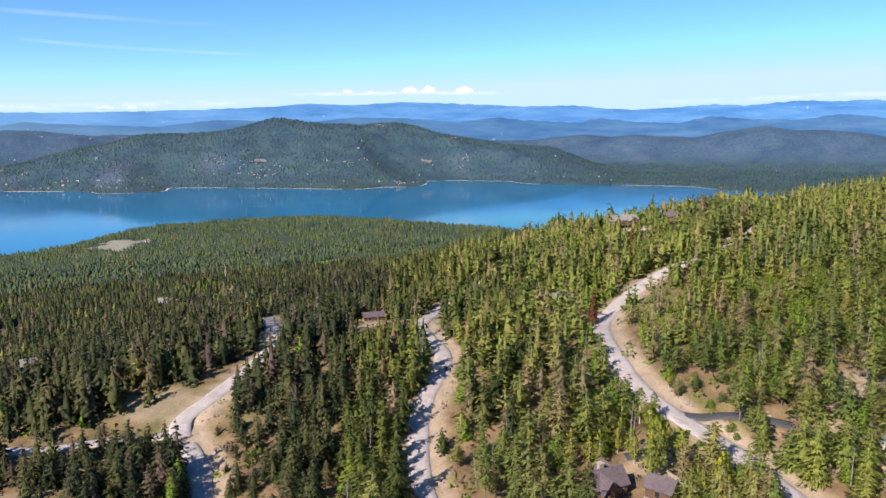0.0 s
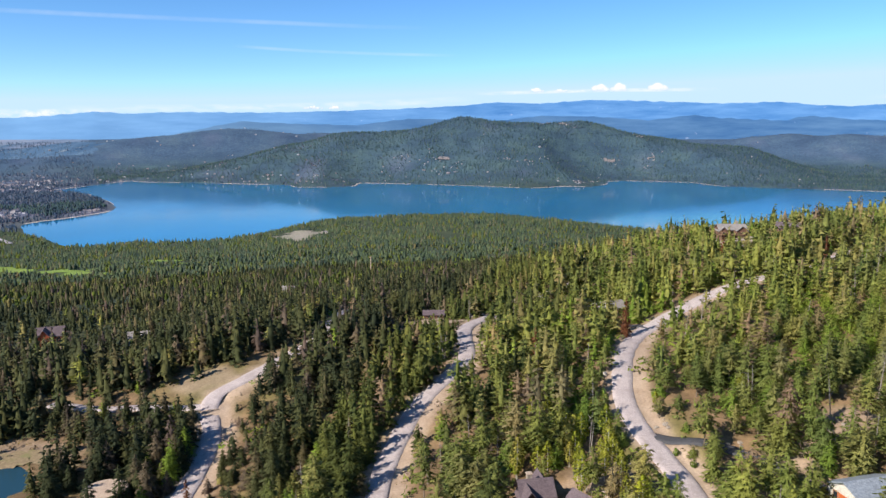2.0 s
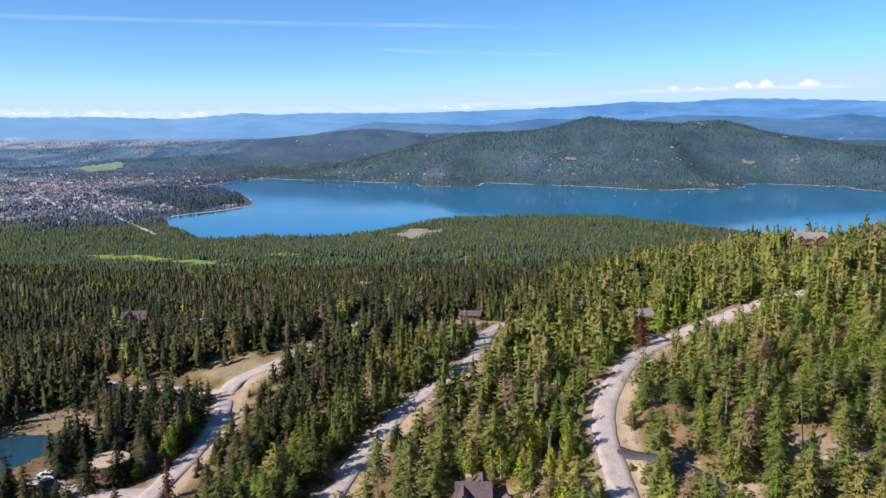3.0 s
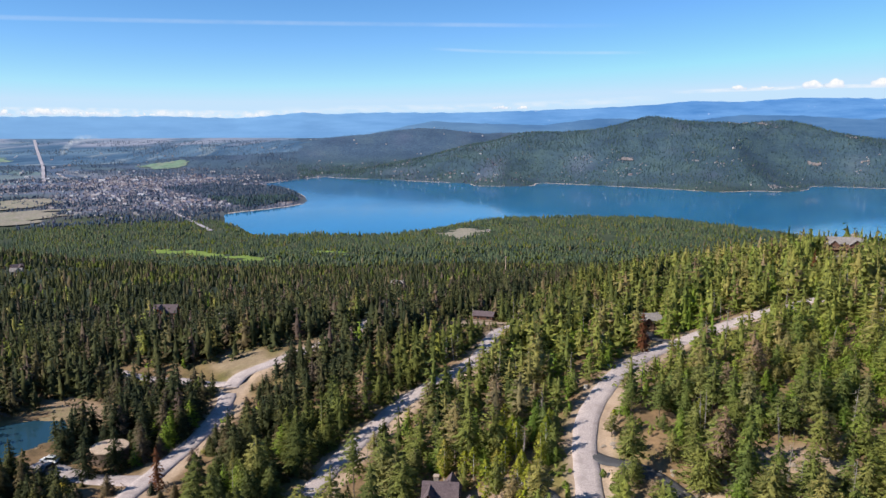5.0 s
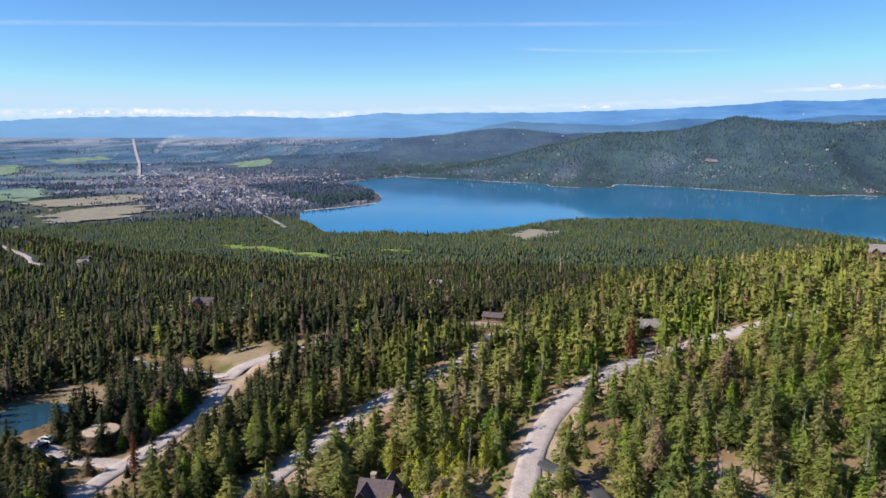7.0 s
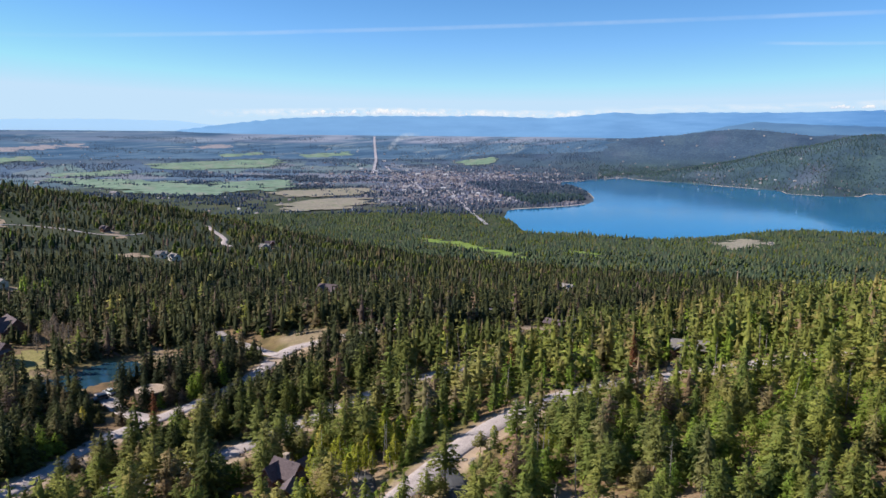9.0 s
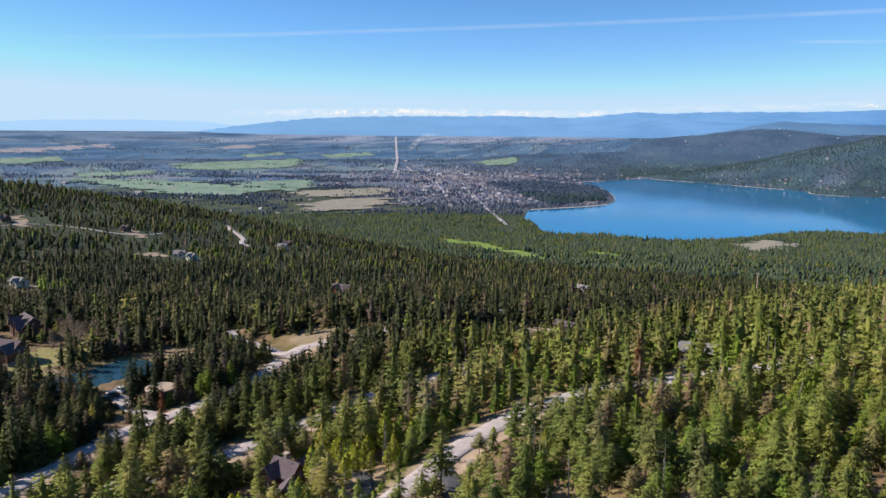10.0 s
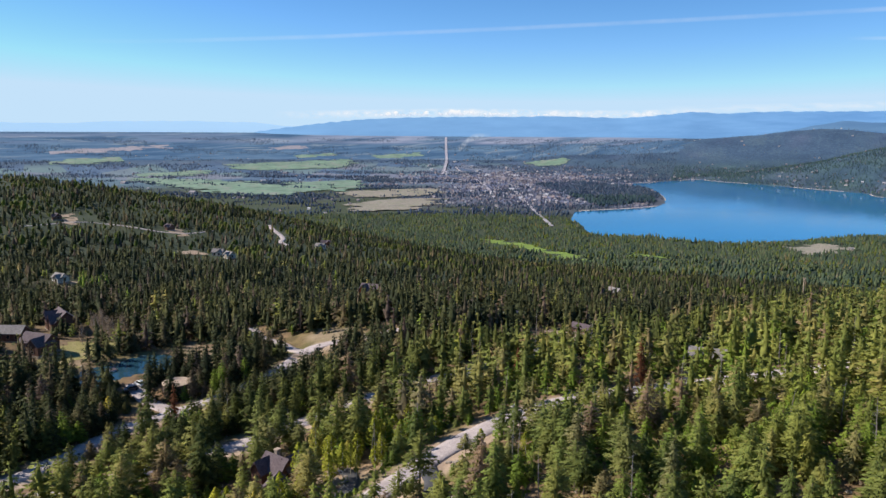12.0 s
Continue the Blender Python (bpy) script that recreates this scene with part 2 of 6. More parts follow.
def foliage(name, stops, rough=0.75, patch_size=45.0):
    """Needles or leaves: one tone a tree, patchy within it."""
    m, nt, bs = material(name, rough)
    info = nt.nodes.new("ShaderNodeObjectInfo")
    tone = math_node(nt, "FRACT", math_node(nt, "ADD", info.outputs["Random"], attribute(nt, "tone")))
    geo = nt.nodes.new("ShaderNodeNewGeometry")
    patch = noise_node(nt, geo.outputs["Position"], 1.3, 3.0)
    stand = noise_node(nt, geo.outputs["Position"], patch_size, 3.0)
    col = ramp_node(nt, tone, stops)
    col = mix_node(nt, 1.0, col, ramp_node(nt, patch, [(0.28, (0.62, 0.62, 0.62)), (0.72, (1.38, 1.36, 1.25))]), "MULTIPLY")
    col = mix_node(nt, 1.0, col, ramp_node(nt, stand, [(0.3, (0.72, 0.78, 0.88)), (0.7, (1.25, 1.2, 0.98))]), "MULTIPLY")
    nt.links.new(col, bs.inputs["Base Color"])
    bs.inputs["Specular IOR Level"].default_value = 0.15
    through_leaf, both = nt.nodes.new("ShaderNodeBsdfTranslucent"), nt.nodes.new("ShaderNodeMixShader")
    nt.links.new(col, through_leaf.inputs["Color"])
    both.inputs[0].default_value = 0.44
    nt.links.new(bs.outputs[0], both.inputs[1])
    nt.links.new(through_leaf.outputs[0], both.inputs[2])
    nt.links.new(both.outputs[0], nt.nodes["Material Output"].inputs["Surface"])
    return m


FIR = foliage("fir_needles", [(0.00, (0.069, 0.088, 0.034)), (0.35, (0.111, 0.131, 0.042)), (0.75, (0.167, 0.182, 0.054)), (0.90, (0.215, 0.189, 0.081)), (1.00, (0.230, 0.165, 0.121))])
# The same fir needles in a lighter and a darker tone, chosen by place.
LIGHT_FIR = foliage("light_fir_needles", [(0.00, (0.171, 0.216, 0.064)), (0.35, (0.235, 0.272, 0.074)), (0.75, (0.305, 0.320, 0.090)), (0.95, (0.328, 0.296, 0.135)), (1.00, (0.322, 0.218, 0.165))])
DARK_FIR = foliage("dark_fir_needles", [(0.00, (0.046, 0.058, 0.034)), (0.35, (0.075, 0.087, 0.042)), (0.75, (0.114, 0.118, 0.052)), (0.90, (0.152, 0.126, 0.078)), (1.00, (0.169, 0.122, 0.118))])
PINE = foliage("pine_needles", [(0.00, (0.199, 0.229, 0.065)), (0.50, (0.270, 0.283, 0.081)), (0.85, (0.336, 0.298, 0.114)), (1.00, (0.331, 0.234, 0.167))])
LARCH = foliage("larch_needles", [(0.00, (0.178, 0.257, 0.044)), (0.60, (0.246, 0.326, 0.057)), (1.00, (0.311, 0.312, 0.090))])
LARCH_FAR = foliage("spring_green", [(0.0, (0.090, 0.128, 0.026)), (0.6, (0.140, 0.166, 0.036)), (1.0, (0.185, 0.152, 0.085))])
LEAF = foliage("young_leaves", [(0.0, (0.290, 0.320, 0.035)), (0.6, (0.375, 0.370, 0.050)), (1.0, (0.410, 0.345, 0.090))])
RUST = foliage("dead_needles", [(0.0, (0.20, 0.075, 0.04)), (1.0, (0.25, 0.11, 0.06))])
# A little distance haze is mixed into this cooler green.
WOODS = foliage("hazed_slope_woods", [(0.00, (0.060, 0.094, 0.074)), (0.50, (0.096, 0.134, 0.088)), (0.85, (0.135, 0.168, 0.094)), (1.00, (0.170, 0.162, 0.120))], patch_size=70.0)
# The next four far-off tones have the blue of distance haze mixed in.
HAZED_FAR_WOODS = foliage("hazed_far_woods", [(0.00, (0.044, 0.081, 0.115)), (0.50, (0.060, 0.108, 0.133)), (0.85, (0.083, 0.140, 0.133)), (1.00, (0.118, 0.134, 0.149))], patch_size=160.0)
HAZED_BELTS = foliage("hazed_belts", [(0.0, (0.052, 0.088, 0.165)), (0.6, (0.074, 0.118, 0.205)), (1.0, (0.125, 0.145, 0.215))], patch_size=160.0)
HAZED_SCRUB = foliage("hazed_scrub", [(0.00, (0.115, 0.120, 0.205)), (0.60, (0.165, 0.160, 0.255)), (1.00, (0.190, 0.195, 0.240))])
HAZED_HILL_WOODS = foliage("hazed_hill_woods", [(0.0, (0.060, 0.096, 0.170)), (0.6, (0.084, 0.124, 0.190)), (1.0, (0.125, 0.142, 0.200))], patch_size=220.0)
SCRUB = foliage("bare_scrub", [(0.0, (0.17, 0.13, 0.105)), (1.0, (0.26, 0.20, 0.165))])
STRAW = foliage("dry_grass", [(0.0, (0.24, 0.19, 0.08)), (0.6, (0.33, 0.26, 0.13)), (1.0, (0.22, 0.21, 0.06))])
BARK = surface("bark", (0.13, 0.10, 0.075), (0.22, 0.17, 0.13), 0.8, 0.1, relief=0.6)
GREY_BARK = surface("grey_bark", (0.22, 0.19, 0.17), (0.32, 0.28, 0.25), 0.8, 0.1, relief=0.5)
PALE_BARK = surface("pale_bark", (0.38, 0.36, 0.32), (0.5, 0.48, 0.44), 0.7, 0.1, c=(0.12, 0.1, 0.09))
GRAVEL = surface("gravel", (0.40, 0.335, 0.325), (0.49, 0.415, 0.40), 7.0, 0.25, c=(0.34, 0.285, 0.275), relief=0.4)
ASPHALT = surface("asphalt", (0.055, 0.055, 0.062), (0.085, 0.083, 0.088), 4.0, 0.15, rough=0.85)
CONCRETE = surface("concrete", (0.43, 0.32, 0.245), (0.50, 0.385, 0.295), 2.5, 0.2, c=(0.37, 0.28, 0.21))
RUST_WALL = surface("tank_wall", (0.10, 0.075, 0.06), (0.15, 0.11, 0.085), 1.5, 0.15, rough=0.6)
SHINGLE = surface("roof_shingle", (0.100, 0.074, 0.082), (0.145, 0.110, 0.118), 1.2, 0.25, relief=0.5)
SHINGLE_GREY = surface("grey_roof_shingle", (0.20, 0.18, 0.17), (0.28, 0.25, 0.24), 1.2, 0.25, relief=0.5)
METAL_ROOF = surface("grey_metal_roof", (0.30, 0.33, 0.37), (0.36, 0.39, 0.43), 3.0, 0.4, rough=0.45, metal=0.3)
LOG = surface("log_wall", (0.105, 0.055, 0.042), (0.155, 0.082, 0.060), 0.9, 0.15, relief=0.5)
RED_LOG = surface("red_log_wall", (0.30, 0.075, 0.035), (0.38, 0.11, 0.05), 0.9, 0.15, relief=0.5)
CEDAR = surface("cedar_door", (0.45, 0.10, 0.03), (0.52, 0.14, 0.05), 0.7, 0.1)
PLASTER = surface("pale_wall", (0.52, 0.48, 0.42), (0.62, 0.57, 0.50), 1.5, 0.2)
STONE = surface("stone", (0.25, 0.205, 0.165), (0.36, 0.30, 0.245), 1.0, 0.25, relief=0.7)
TRIM = surface("trim_wood", (0.24, 0.15, 0.09), (0.30, 0.19, 0.12), 0.5, 0.1)
GLASS, _nt, _b = material("window_glass", 0.05)
_b.inputs["Base Color"].default_value, _b.inputs["Specular IOR Level"].default_value = (0.02, 0.025, 0.03, 1), 0.6


def ground_material():
    m, nt, bs = material("forest_floor", 0.95)
    v = coords(nt)
    big, mid, small = noise_node(nt, v, 26.0), noise_node(nt, v, 4.5, 5.0), noise_node(nt, v, 0.5, 5.0, 0.7)
    near = ramp_node(nt, big, [(0.32, (0.115, 0.086, 0.042)), (0.5, (0.205, 0.134, 0.080)), (0.68, (0.140, 0.124, 0.046))])
    near = mix_node(nt, 1.0, near, ramp_node(nt, mid, [(0.3, (0.6, 0.58, 0.55)), (0.7, (1.35, 1.3, 1.2))]), "MULTIPLY")
    bare = ramp_node(nt, mid, [(0.3, (0.33, 0.235, 0.165)), (0.7, (0.44, 0.33, 0.245))])
    near = mix_node(nt, attribute(nt, "bare"), near, bare)
    # Past the near slope the floor is darkened for shade under the trees.
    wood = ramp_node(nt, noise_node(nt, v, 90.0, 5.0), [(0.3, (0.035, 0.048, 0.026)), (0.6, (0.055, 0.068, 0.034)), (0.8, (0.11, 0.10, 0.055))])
    # Far ground and town: distance haze is tinted into the blue tones.
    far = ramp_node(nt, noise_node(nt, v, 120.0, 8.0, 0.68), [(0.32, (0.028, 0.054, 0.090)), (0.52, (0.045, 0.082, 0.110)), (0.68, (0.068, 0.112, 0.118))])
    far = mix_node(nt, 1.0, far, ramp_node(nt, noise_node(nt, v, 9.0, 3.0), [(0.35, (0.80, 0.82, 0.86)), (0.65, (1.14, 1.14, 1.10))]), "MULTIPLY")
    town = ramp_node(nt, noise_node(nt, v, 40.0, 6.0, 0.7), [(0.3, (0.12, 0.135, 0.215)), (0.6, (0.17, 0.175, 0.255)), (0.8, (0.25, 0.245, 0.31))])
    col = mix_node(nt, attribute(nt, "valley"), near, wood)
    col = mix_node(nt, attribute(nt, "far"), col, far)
    plots = nt.nodes.new("ShaderNodeTexVoronoi")
    plots.inputs["Scale"].default_value, plots.inputs["Randomness"].default_value = 1 / 170.0, 0.95
    lay = nt.nodes.new("ShaderNodeMapping")
    lay.inputs["Rotation"].default_value, lay.inputs["Scale"].default_value = (0, 0, 0.55), (0.55, 1.25, 0.0)
    nt.links.new(v, lay.inputs["Vector"])
    nt.links.new(lay.outputs[0], plots.inputs["Vector"])
    pick = nt.nodes.new("ShaderNodeSeparateColor")
    nt.links.new(plots.outputs["Color"], pick.inputs[0])
    crop = ramp_node(nt, pick.outputs[1], [(0.0, (0.12, 0.19, 0.19)), (0.45, (0.17, 0.245, 0.20)), (0.7, (0.21, 0.22, 0.235)), (1.0, (0.28, 0.25, 0.27))])
    # The flat valley land gets blue haze in its colour too.
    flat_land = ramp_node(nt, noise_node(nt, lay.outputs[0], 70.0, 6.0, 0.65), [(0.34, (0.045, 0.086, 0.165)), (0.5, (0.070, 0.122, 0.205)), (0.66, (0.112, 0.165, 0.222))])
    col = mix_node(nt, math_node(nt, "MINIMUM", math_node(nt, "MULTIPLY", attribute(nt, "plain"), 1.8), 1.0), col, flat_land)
    sown = math_node(nt, "MULTIPLY", math_node(nt, "GREATER_THAN", pick.outputs[0], 0.55), attribute(nt, "plain"))
    col = mix_node(nt, sown, col, crop)
    # Ridge and rim carry the strongest painted haze.
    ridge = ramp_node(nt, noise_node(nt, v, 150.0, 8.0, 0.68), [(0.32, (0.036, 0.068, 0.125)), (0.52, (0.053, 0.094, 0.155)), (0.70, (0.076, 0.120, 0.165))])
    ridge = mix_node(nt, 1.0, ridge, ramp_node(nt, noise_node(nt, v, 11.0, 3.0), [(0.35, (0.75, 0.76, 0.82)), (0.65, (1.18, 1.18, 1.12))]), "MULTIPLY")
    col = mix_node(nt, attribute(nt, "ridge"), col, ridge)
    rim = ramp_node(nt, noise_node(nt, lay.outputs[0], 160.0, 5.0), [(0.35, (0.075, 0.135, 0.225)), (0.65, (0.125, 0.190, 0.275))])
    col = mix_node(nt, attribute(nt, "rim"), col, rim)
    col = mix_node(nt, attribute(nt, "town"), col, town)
    col = mix_node(nt, 1.0, col, ramp_node(nt, small, [(0.3, (0.75, 0.75, 0.75)), (0.7, (1.2, 1.2, 1.2))]), "MULTIPLY")
    nt.links.new(col, bs.inputs["Base Color"])
    bump(nt, bs, mid, 0.5, 0.4)
    return m


def water_material(name, base, rough, wave):
    m, nt, bs = material(name, rough)
    v = coords(nt)
    stretch = nt.nodes.new("ShaderNodeMapping")
    stretch.inputs["Scale"].default_value = (1.0, 0.35, 1.0)
    nt.links.new(v, stretch.inputs["Vector"])
    small = noise_node(nt, stretch.outputs[0], wave, 3.0)
    big = noise_node(nt, stretch.outputs[0], 260.0, 3.0)
    nt.links.new(ramp_node(nt, big, [(0.35, tuple(c * 0.85 for c in base)), (0.65, tuple(c * 1.15 for c in base))]), bs.inputs["Base Color"])
    bs.inputs["IOR"].default_value, bs.inputs["Specular IOR Level"].default_value = 1.33, 0.22
    bump(nt, bs, small, 0.14, wave * 0.06)
    return m


# ---- building helpers ----
def mesh_object(name, verts, faces, mat, smooth_faces=False, attrs=None):
    """An object from arrays: verts (n, 3), faces a list or an (m, k) array."""
    me = bpy.data.meshes.new(name)
    verts = np.asarray(verts, np.float32).reshape(-1, 3)
    if isinstance(faces, np.ndarray):
        k = faces.shape[1]
        me.vertices.add(len(verts))
        me.vertices.foreach_set("co", verts.ravel())
        me.loops.add(faces.size)
        me.loops.foreach_set("vertex_index", faces.astype(np.int32).ravel())
        me.polygons.add(len(faces))
        me.polygons.foreach_set("loop_start", np.arange(0, faces.size, k, dtype=np.int32))
        me.update(calc_edges=True)
    else:
        me.from_pydata([tuple(map(float, p)) for p in verts], [], faces)
    me.polygons.foreach_set("use_smooth", np.full(len(me.polygons), smooth_faces))
    for key, values in (attrs or {}).items():
        if np.ndim(values) == 2:
            me.attributes.new(key, "FLOAT_VECTOR", "POINT").data.foreach_set("vector", np.asarray(values, np.float32).ravel())
            continue
        me.attributes.new(key, "FLOAT", "POINT").data.foreach_set("value", np.asarray(values, np.float32))
    me.materials.append(mat)
    return new(name, me)


def part(name, bm, mat, parent, label=""):
    """A bmesh as one mesh object under a thing or a part."""
    me = bpy.data.meshes.new(name)
    bm.to_mesh(me)
    bm.free()
    me.materials.append(mat)
    ob = new(name, me)
    ob.parent = parent
    return tagged(ob, label)


def put(bm, size, at, turn=0.0, bevel=0.0):
    """A block of that size with its middle at a place."""
    geo = bmesh.ops.create_cube(bm, size=1.0, matrix=Matrix.Translation(at) @ Matrix.Rotation(turn, 4, "Z") @ Matrix.Diagonal((*size, 1)))
    if bevel:
        edges = list({e for v in geo["verts"] for e in v.link_edges})
        bmesh.ops.bevel(bm, geom=edges, offset=bevel, segments=1, affect="EDGES")
    return bm


def block(size, at, turn=0.0, bevel=0.0):
    return put(bmesh.new(), size, at, turn, bevel)


def thing(name, x, y, z, turn, label, category, group="", kind=""):
    ob = new(name)
    ob.empty_display_size = 0.5
    ob.matrix_basis = pose(x, y, z, 0, 0, turn)
    return tagged(ob, label, category, group, kind)


# ---- ground, lake and pond ----
def build_ground():
    turns = np.radians(np.r_[np.arange(-44, 104, 0.42), np.arange(104, 316, 3.0)])
    rings = [22.0]
    while rings[-1] < 4880:
        rings.append(rings[-1] * (1.0145 if rings[-1] < 380 else 1.021))
    rings = np.array(rings)
    a, r = np.meshgrid(turns, rings)
    x, y = HEART[0] - r * np.sin(a), HEART[1] + r * np.cos(a)
    xf, yf = np.r_[HEART[0], x.ravel()], np.r_[HEART[1], y.ravel()]
    z = ground_z(xf, yf)
    n, k = len(turns), len(rings)
    i = np.arange(n)
    quads = [np.stack([1 + j * n + i, 1 + j * n + (i + 1) % n, 1 + (j + 1) * n + (i + 1) % n, 1 + (j + 1) * n + i], 1) for j in range(k - 1)]
    faces = np.concatenate(quads)
    tris = np.concatenate([faces[:, [0, 1, 2]], faces[:, [0, 2, 3]], np.stack([np.zeros(n, int), 1 + (i + 1) % n, 1 + i], 1)])
    bare = np.zeros(len(xf))
    for name in ("upper", "middle", "lower"):
        pts, half, _, _ = LINES[name]
        box = np.hypot(xf, yf - 170) < 260
        d, _, side = line_dist(xf[box], yf[box], pts)
        wide = np.where(side > 0, half + 3.6, half + 1.4)
        bare[box] = np.maximum(bare[box], 1 - smooth(wide - 1.5, wide + 1.5, d))
    for cx, cy, rx, ry, k2 in CLEARINGS:
        bare = np.maximum(bare, k2 * (1 - smooth(0.5, 1.1, np.hypot((xf - cx) / rx, (yf - cy) / ry) + 0.25 * ripple(xf, yf, 14, 9))))
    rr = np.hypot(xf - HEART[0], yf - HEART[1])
    # shares by distance: haze tint of the far ground, darker wooded floor
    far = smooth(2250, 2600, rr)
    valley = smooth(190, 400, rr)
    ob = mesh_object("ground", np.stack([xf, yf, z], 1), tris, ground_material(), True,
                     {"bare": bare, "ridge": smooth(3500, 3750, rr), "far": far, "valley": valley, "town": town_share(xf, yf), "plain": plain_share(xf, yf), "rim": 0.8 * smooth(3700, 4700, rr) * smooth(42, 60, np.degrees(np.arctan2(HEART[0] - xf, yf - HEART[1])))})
    tagged(ob, "sloping forest floor of dry grass and brown earth", "ground", kind="structure")


def az_of(x, y):
    """Heading of a place from the heart of the plan, to the left of +y."""
    return np.degrees(np.arctan2(HEART[0] - x, y - HEART[1]))


def town_share(x, y):
    """How built-up the valley floor is."""
    r, az = np.hypot(x - HEART[0], y - HEART[1]), np.degrees(np.arctan2(HEART[0] - x, y - HEART[1]))
    s = np.exp(-(((az - 52) / 9) ** 2) - ((r - 2750) / 620) ** 2) * 1.3 + 0.8 * np.exp(-(((az - 48) / 12) ** 2) - ((r - 1950) / 300) ** 2)
    s = s + 0.45 * np.exp(-(((az - 36) / 9) ** 2) - ((r - 2650) / 170) ** 2)
    return np.clip(s + 0.25 * ripple(x, y, 240, 21) - 0.1, 0, 1) * smooth(1500, 1750, r)


def plain_share(x, y):
    """How much of the valley floor is farmed, and takes its haze tint."""
    r, az = np.hypot(x - HEART[0], y - HEART[1]), np.degrees(np.arctan2(HEART[0] - x, y - HEART[1]))
    return smooth(38, 60, az) * (1 - smooth(125, 140, az)) * smooth(2200, 2900, r) * 0.55


# open places: x, y, half widths, share of bare earth
CLEARINGS = [(98, 159, 7, 5, 0.2), (86, 148, 11, 7, 0.6), (74, 138, 9, 6, 0.6), (68, 128, 9, 9, 0.65), (78, 124, 9, 8, 0.65), (92, 160, 6, 5, 0.35), (107, 176, 7, 4, 0.3), (-72, 175, 13, 8, 0.55), (-57, 170, 3.5, 5, 0.4), (40, 134, 8, 7, 0.5),
             (88, 333, 12, 9, 0.8), (-110, 95, 20, 16, 0.35), (-95, 137, 16, 6, 0.5), (-22, 241, 11, 5, 0.9), (36, 131, 5, 3, 0.5)]


def outline(name, edge, z, mat, label, category):
    bm = bmesh.new()
    f = bm.faces.new([bm.verts.new((x, y, z)) for x, y in edge])
    bmesh.ops.triangulate(bm, faces=[f])
    me = bpy.data.meshes.new(name)
    bm.to_mesh(me)
    bm.free()
    me.materials.append(mat)
    return tagged(new(name, me), label, category, kind="structure")


def grown(edge, by):
    pts = np.array(edge)
    d = np.roll(pts, -1, 0) - np.roll(pts, 1, 0)
    n = np.stack([d[:, 1], -d[:, 0]], 1) / np.linalg.norm(d, axis=1)[:, None]
    area = 0.5 * np.sum(pts[:, 0] * np.roll(pts[:, 1], -1) - np.roll(pts[:, 0], -1) * pts[:, 1])
    return [tuple(p) for p in pts + n * by * (1 if area > 0 else -1)]


build_ground()
outline("lake", grown(SHORE, 6), 0.0, water_material("lake_water", (0.001, 0.140, 0.318), 0.07, 5.0), "wide deep blue lake with faint ripples", "lake")
outline("pond", grown(POND_EDGE, 1), POND_Z, water_material("pond_water", (0.02, 0.06, 0.09), 0.06, 0.8), "small dark blue pond among lawns", "pond")


def build_road(name, mat, label, category, lift):
    pts, half, run, z = LINES[name]
    p = np.array(pts)
    d = np.gradient(p, axis=0)
    d /= np.linalg.norm(d, axis=1)[:, None]
    nrm = np.stack([d[:, 1], -d[:, 0]], 1)
    across = [(-1.12, -0.35), (-1.0, 0.0), (-0.5, 0.06), (0.0, 0.09), (0.5, 0.06), (1.0, 0.0), (1.12, -0.35)]
    wob = 1 + 0.05 * ripple(p[:, 0], p[:, 1], 9, 5)
    verts = np.concatenate([np.c_[p + nrm * (half * s * wob)[:, None], z + lift + dz] for s, dz in across])
    m, k = len(p), len(across)
    faces = [(j * m + i, j * m + i + 1, (j + 1) * m + i + 1, (j + 1) * m + i) for j in range(k - 1) for i in range(m - 1)]
    ob = mesh_object(name + "_road", verts, faces, mat, True)
    return tagged(ob, label, category, kind="structure")


for _n in ROADS:
    build_road(_n, GRAVEL, "pale grey gravel road winding between conifers", "road", 0.16)
for _n in DRIVES:
    build_road(_n, ASPHALT, "dark asphalt driveway off the gravel road", "driveway", 0.14 if _n == "house" else 0.22)


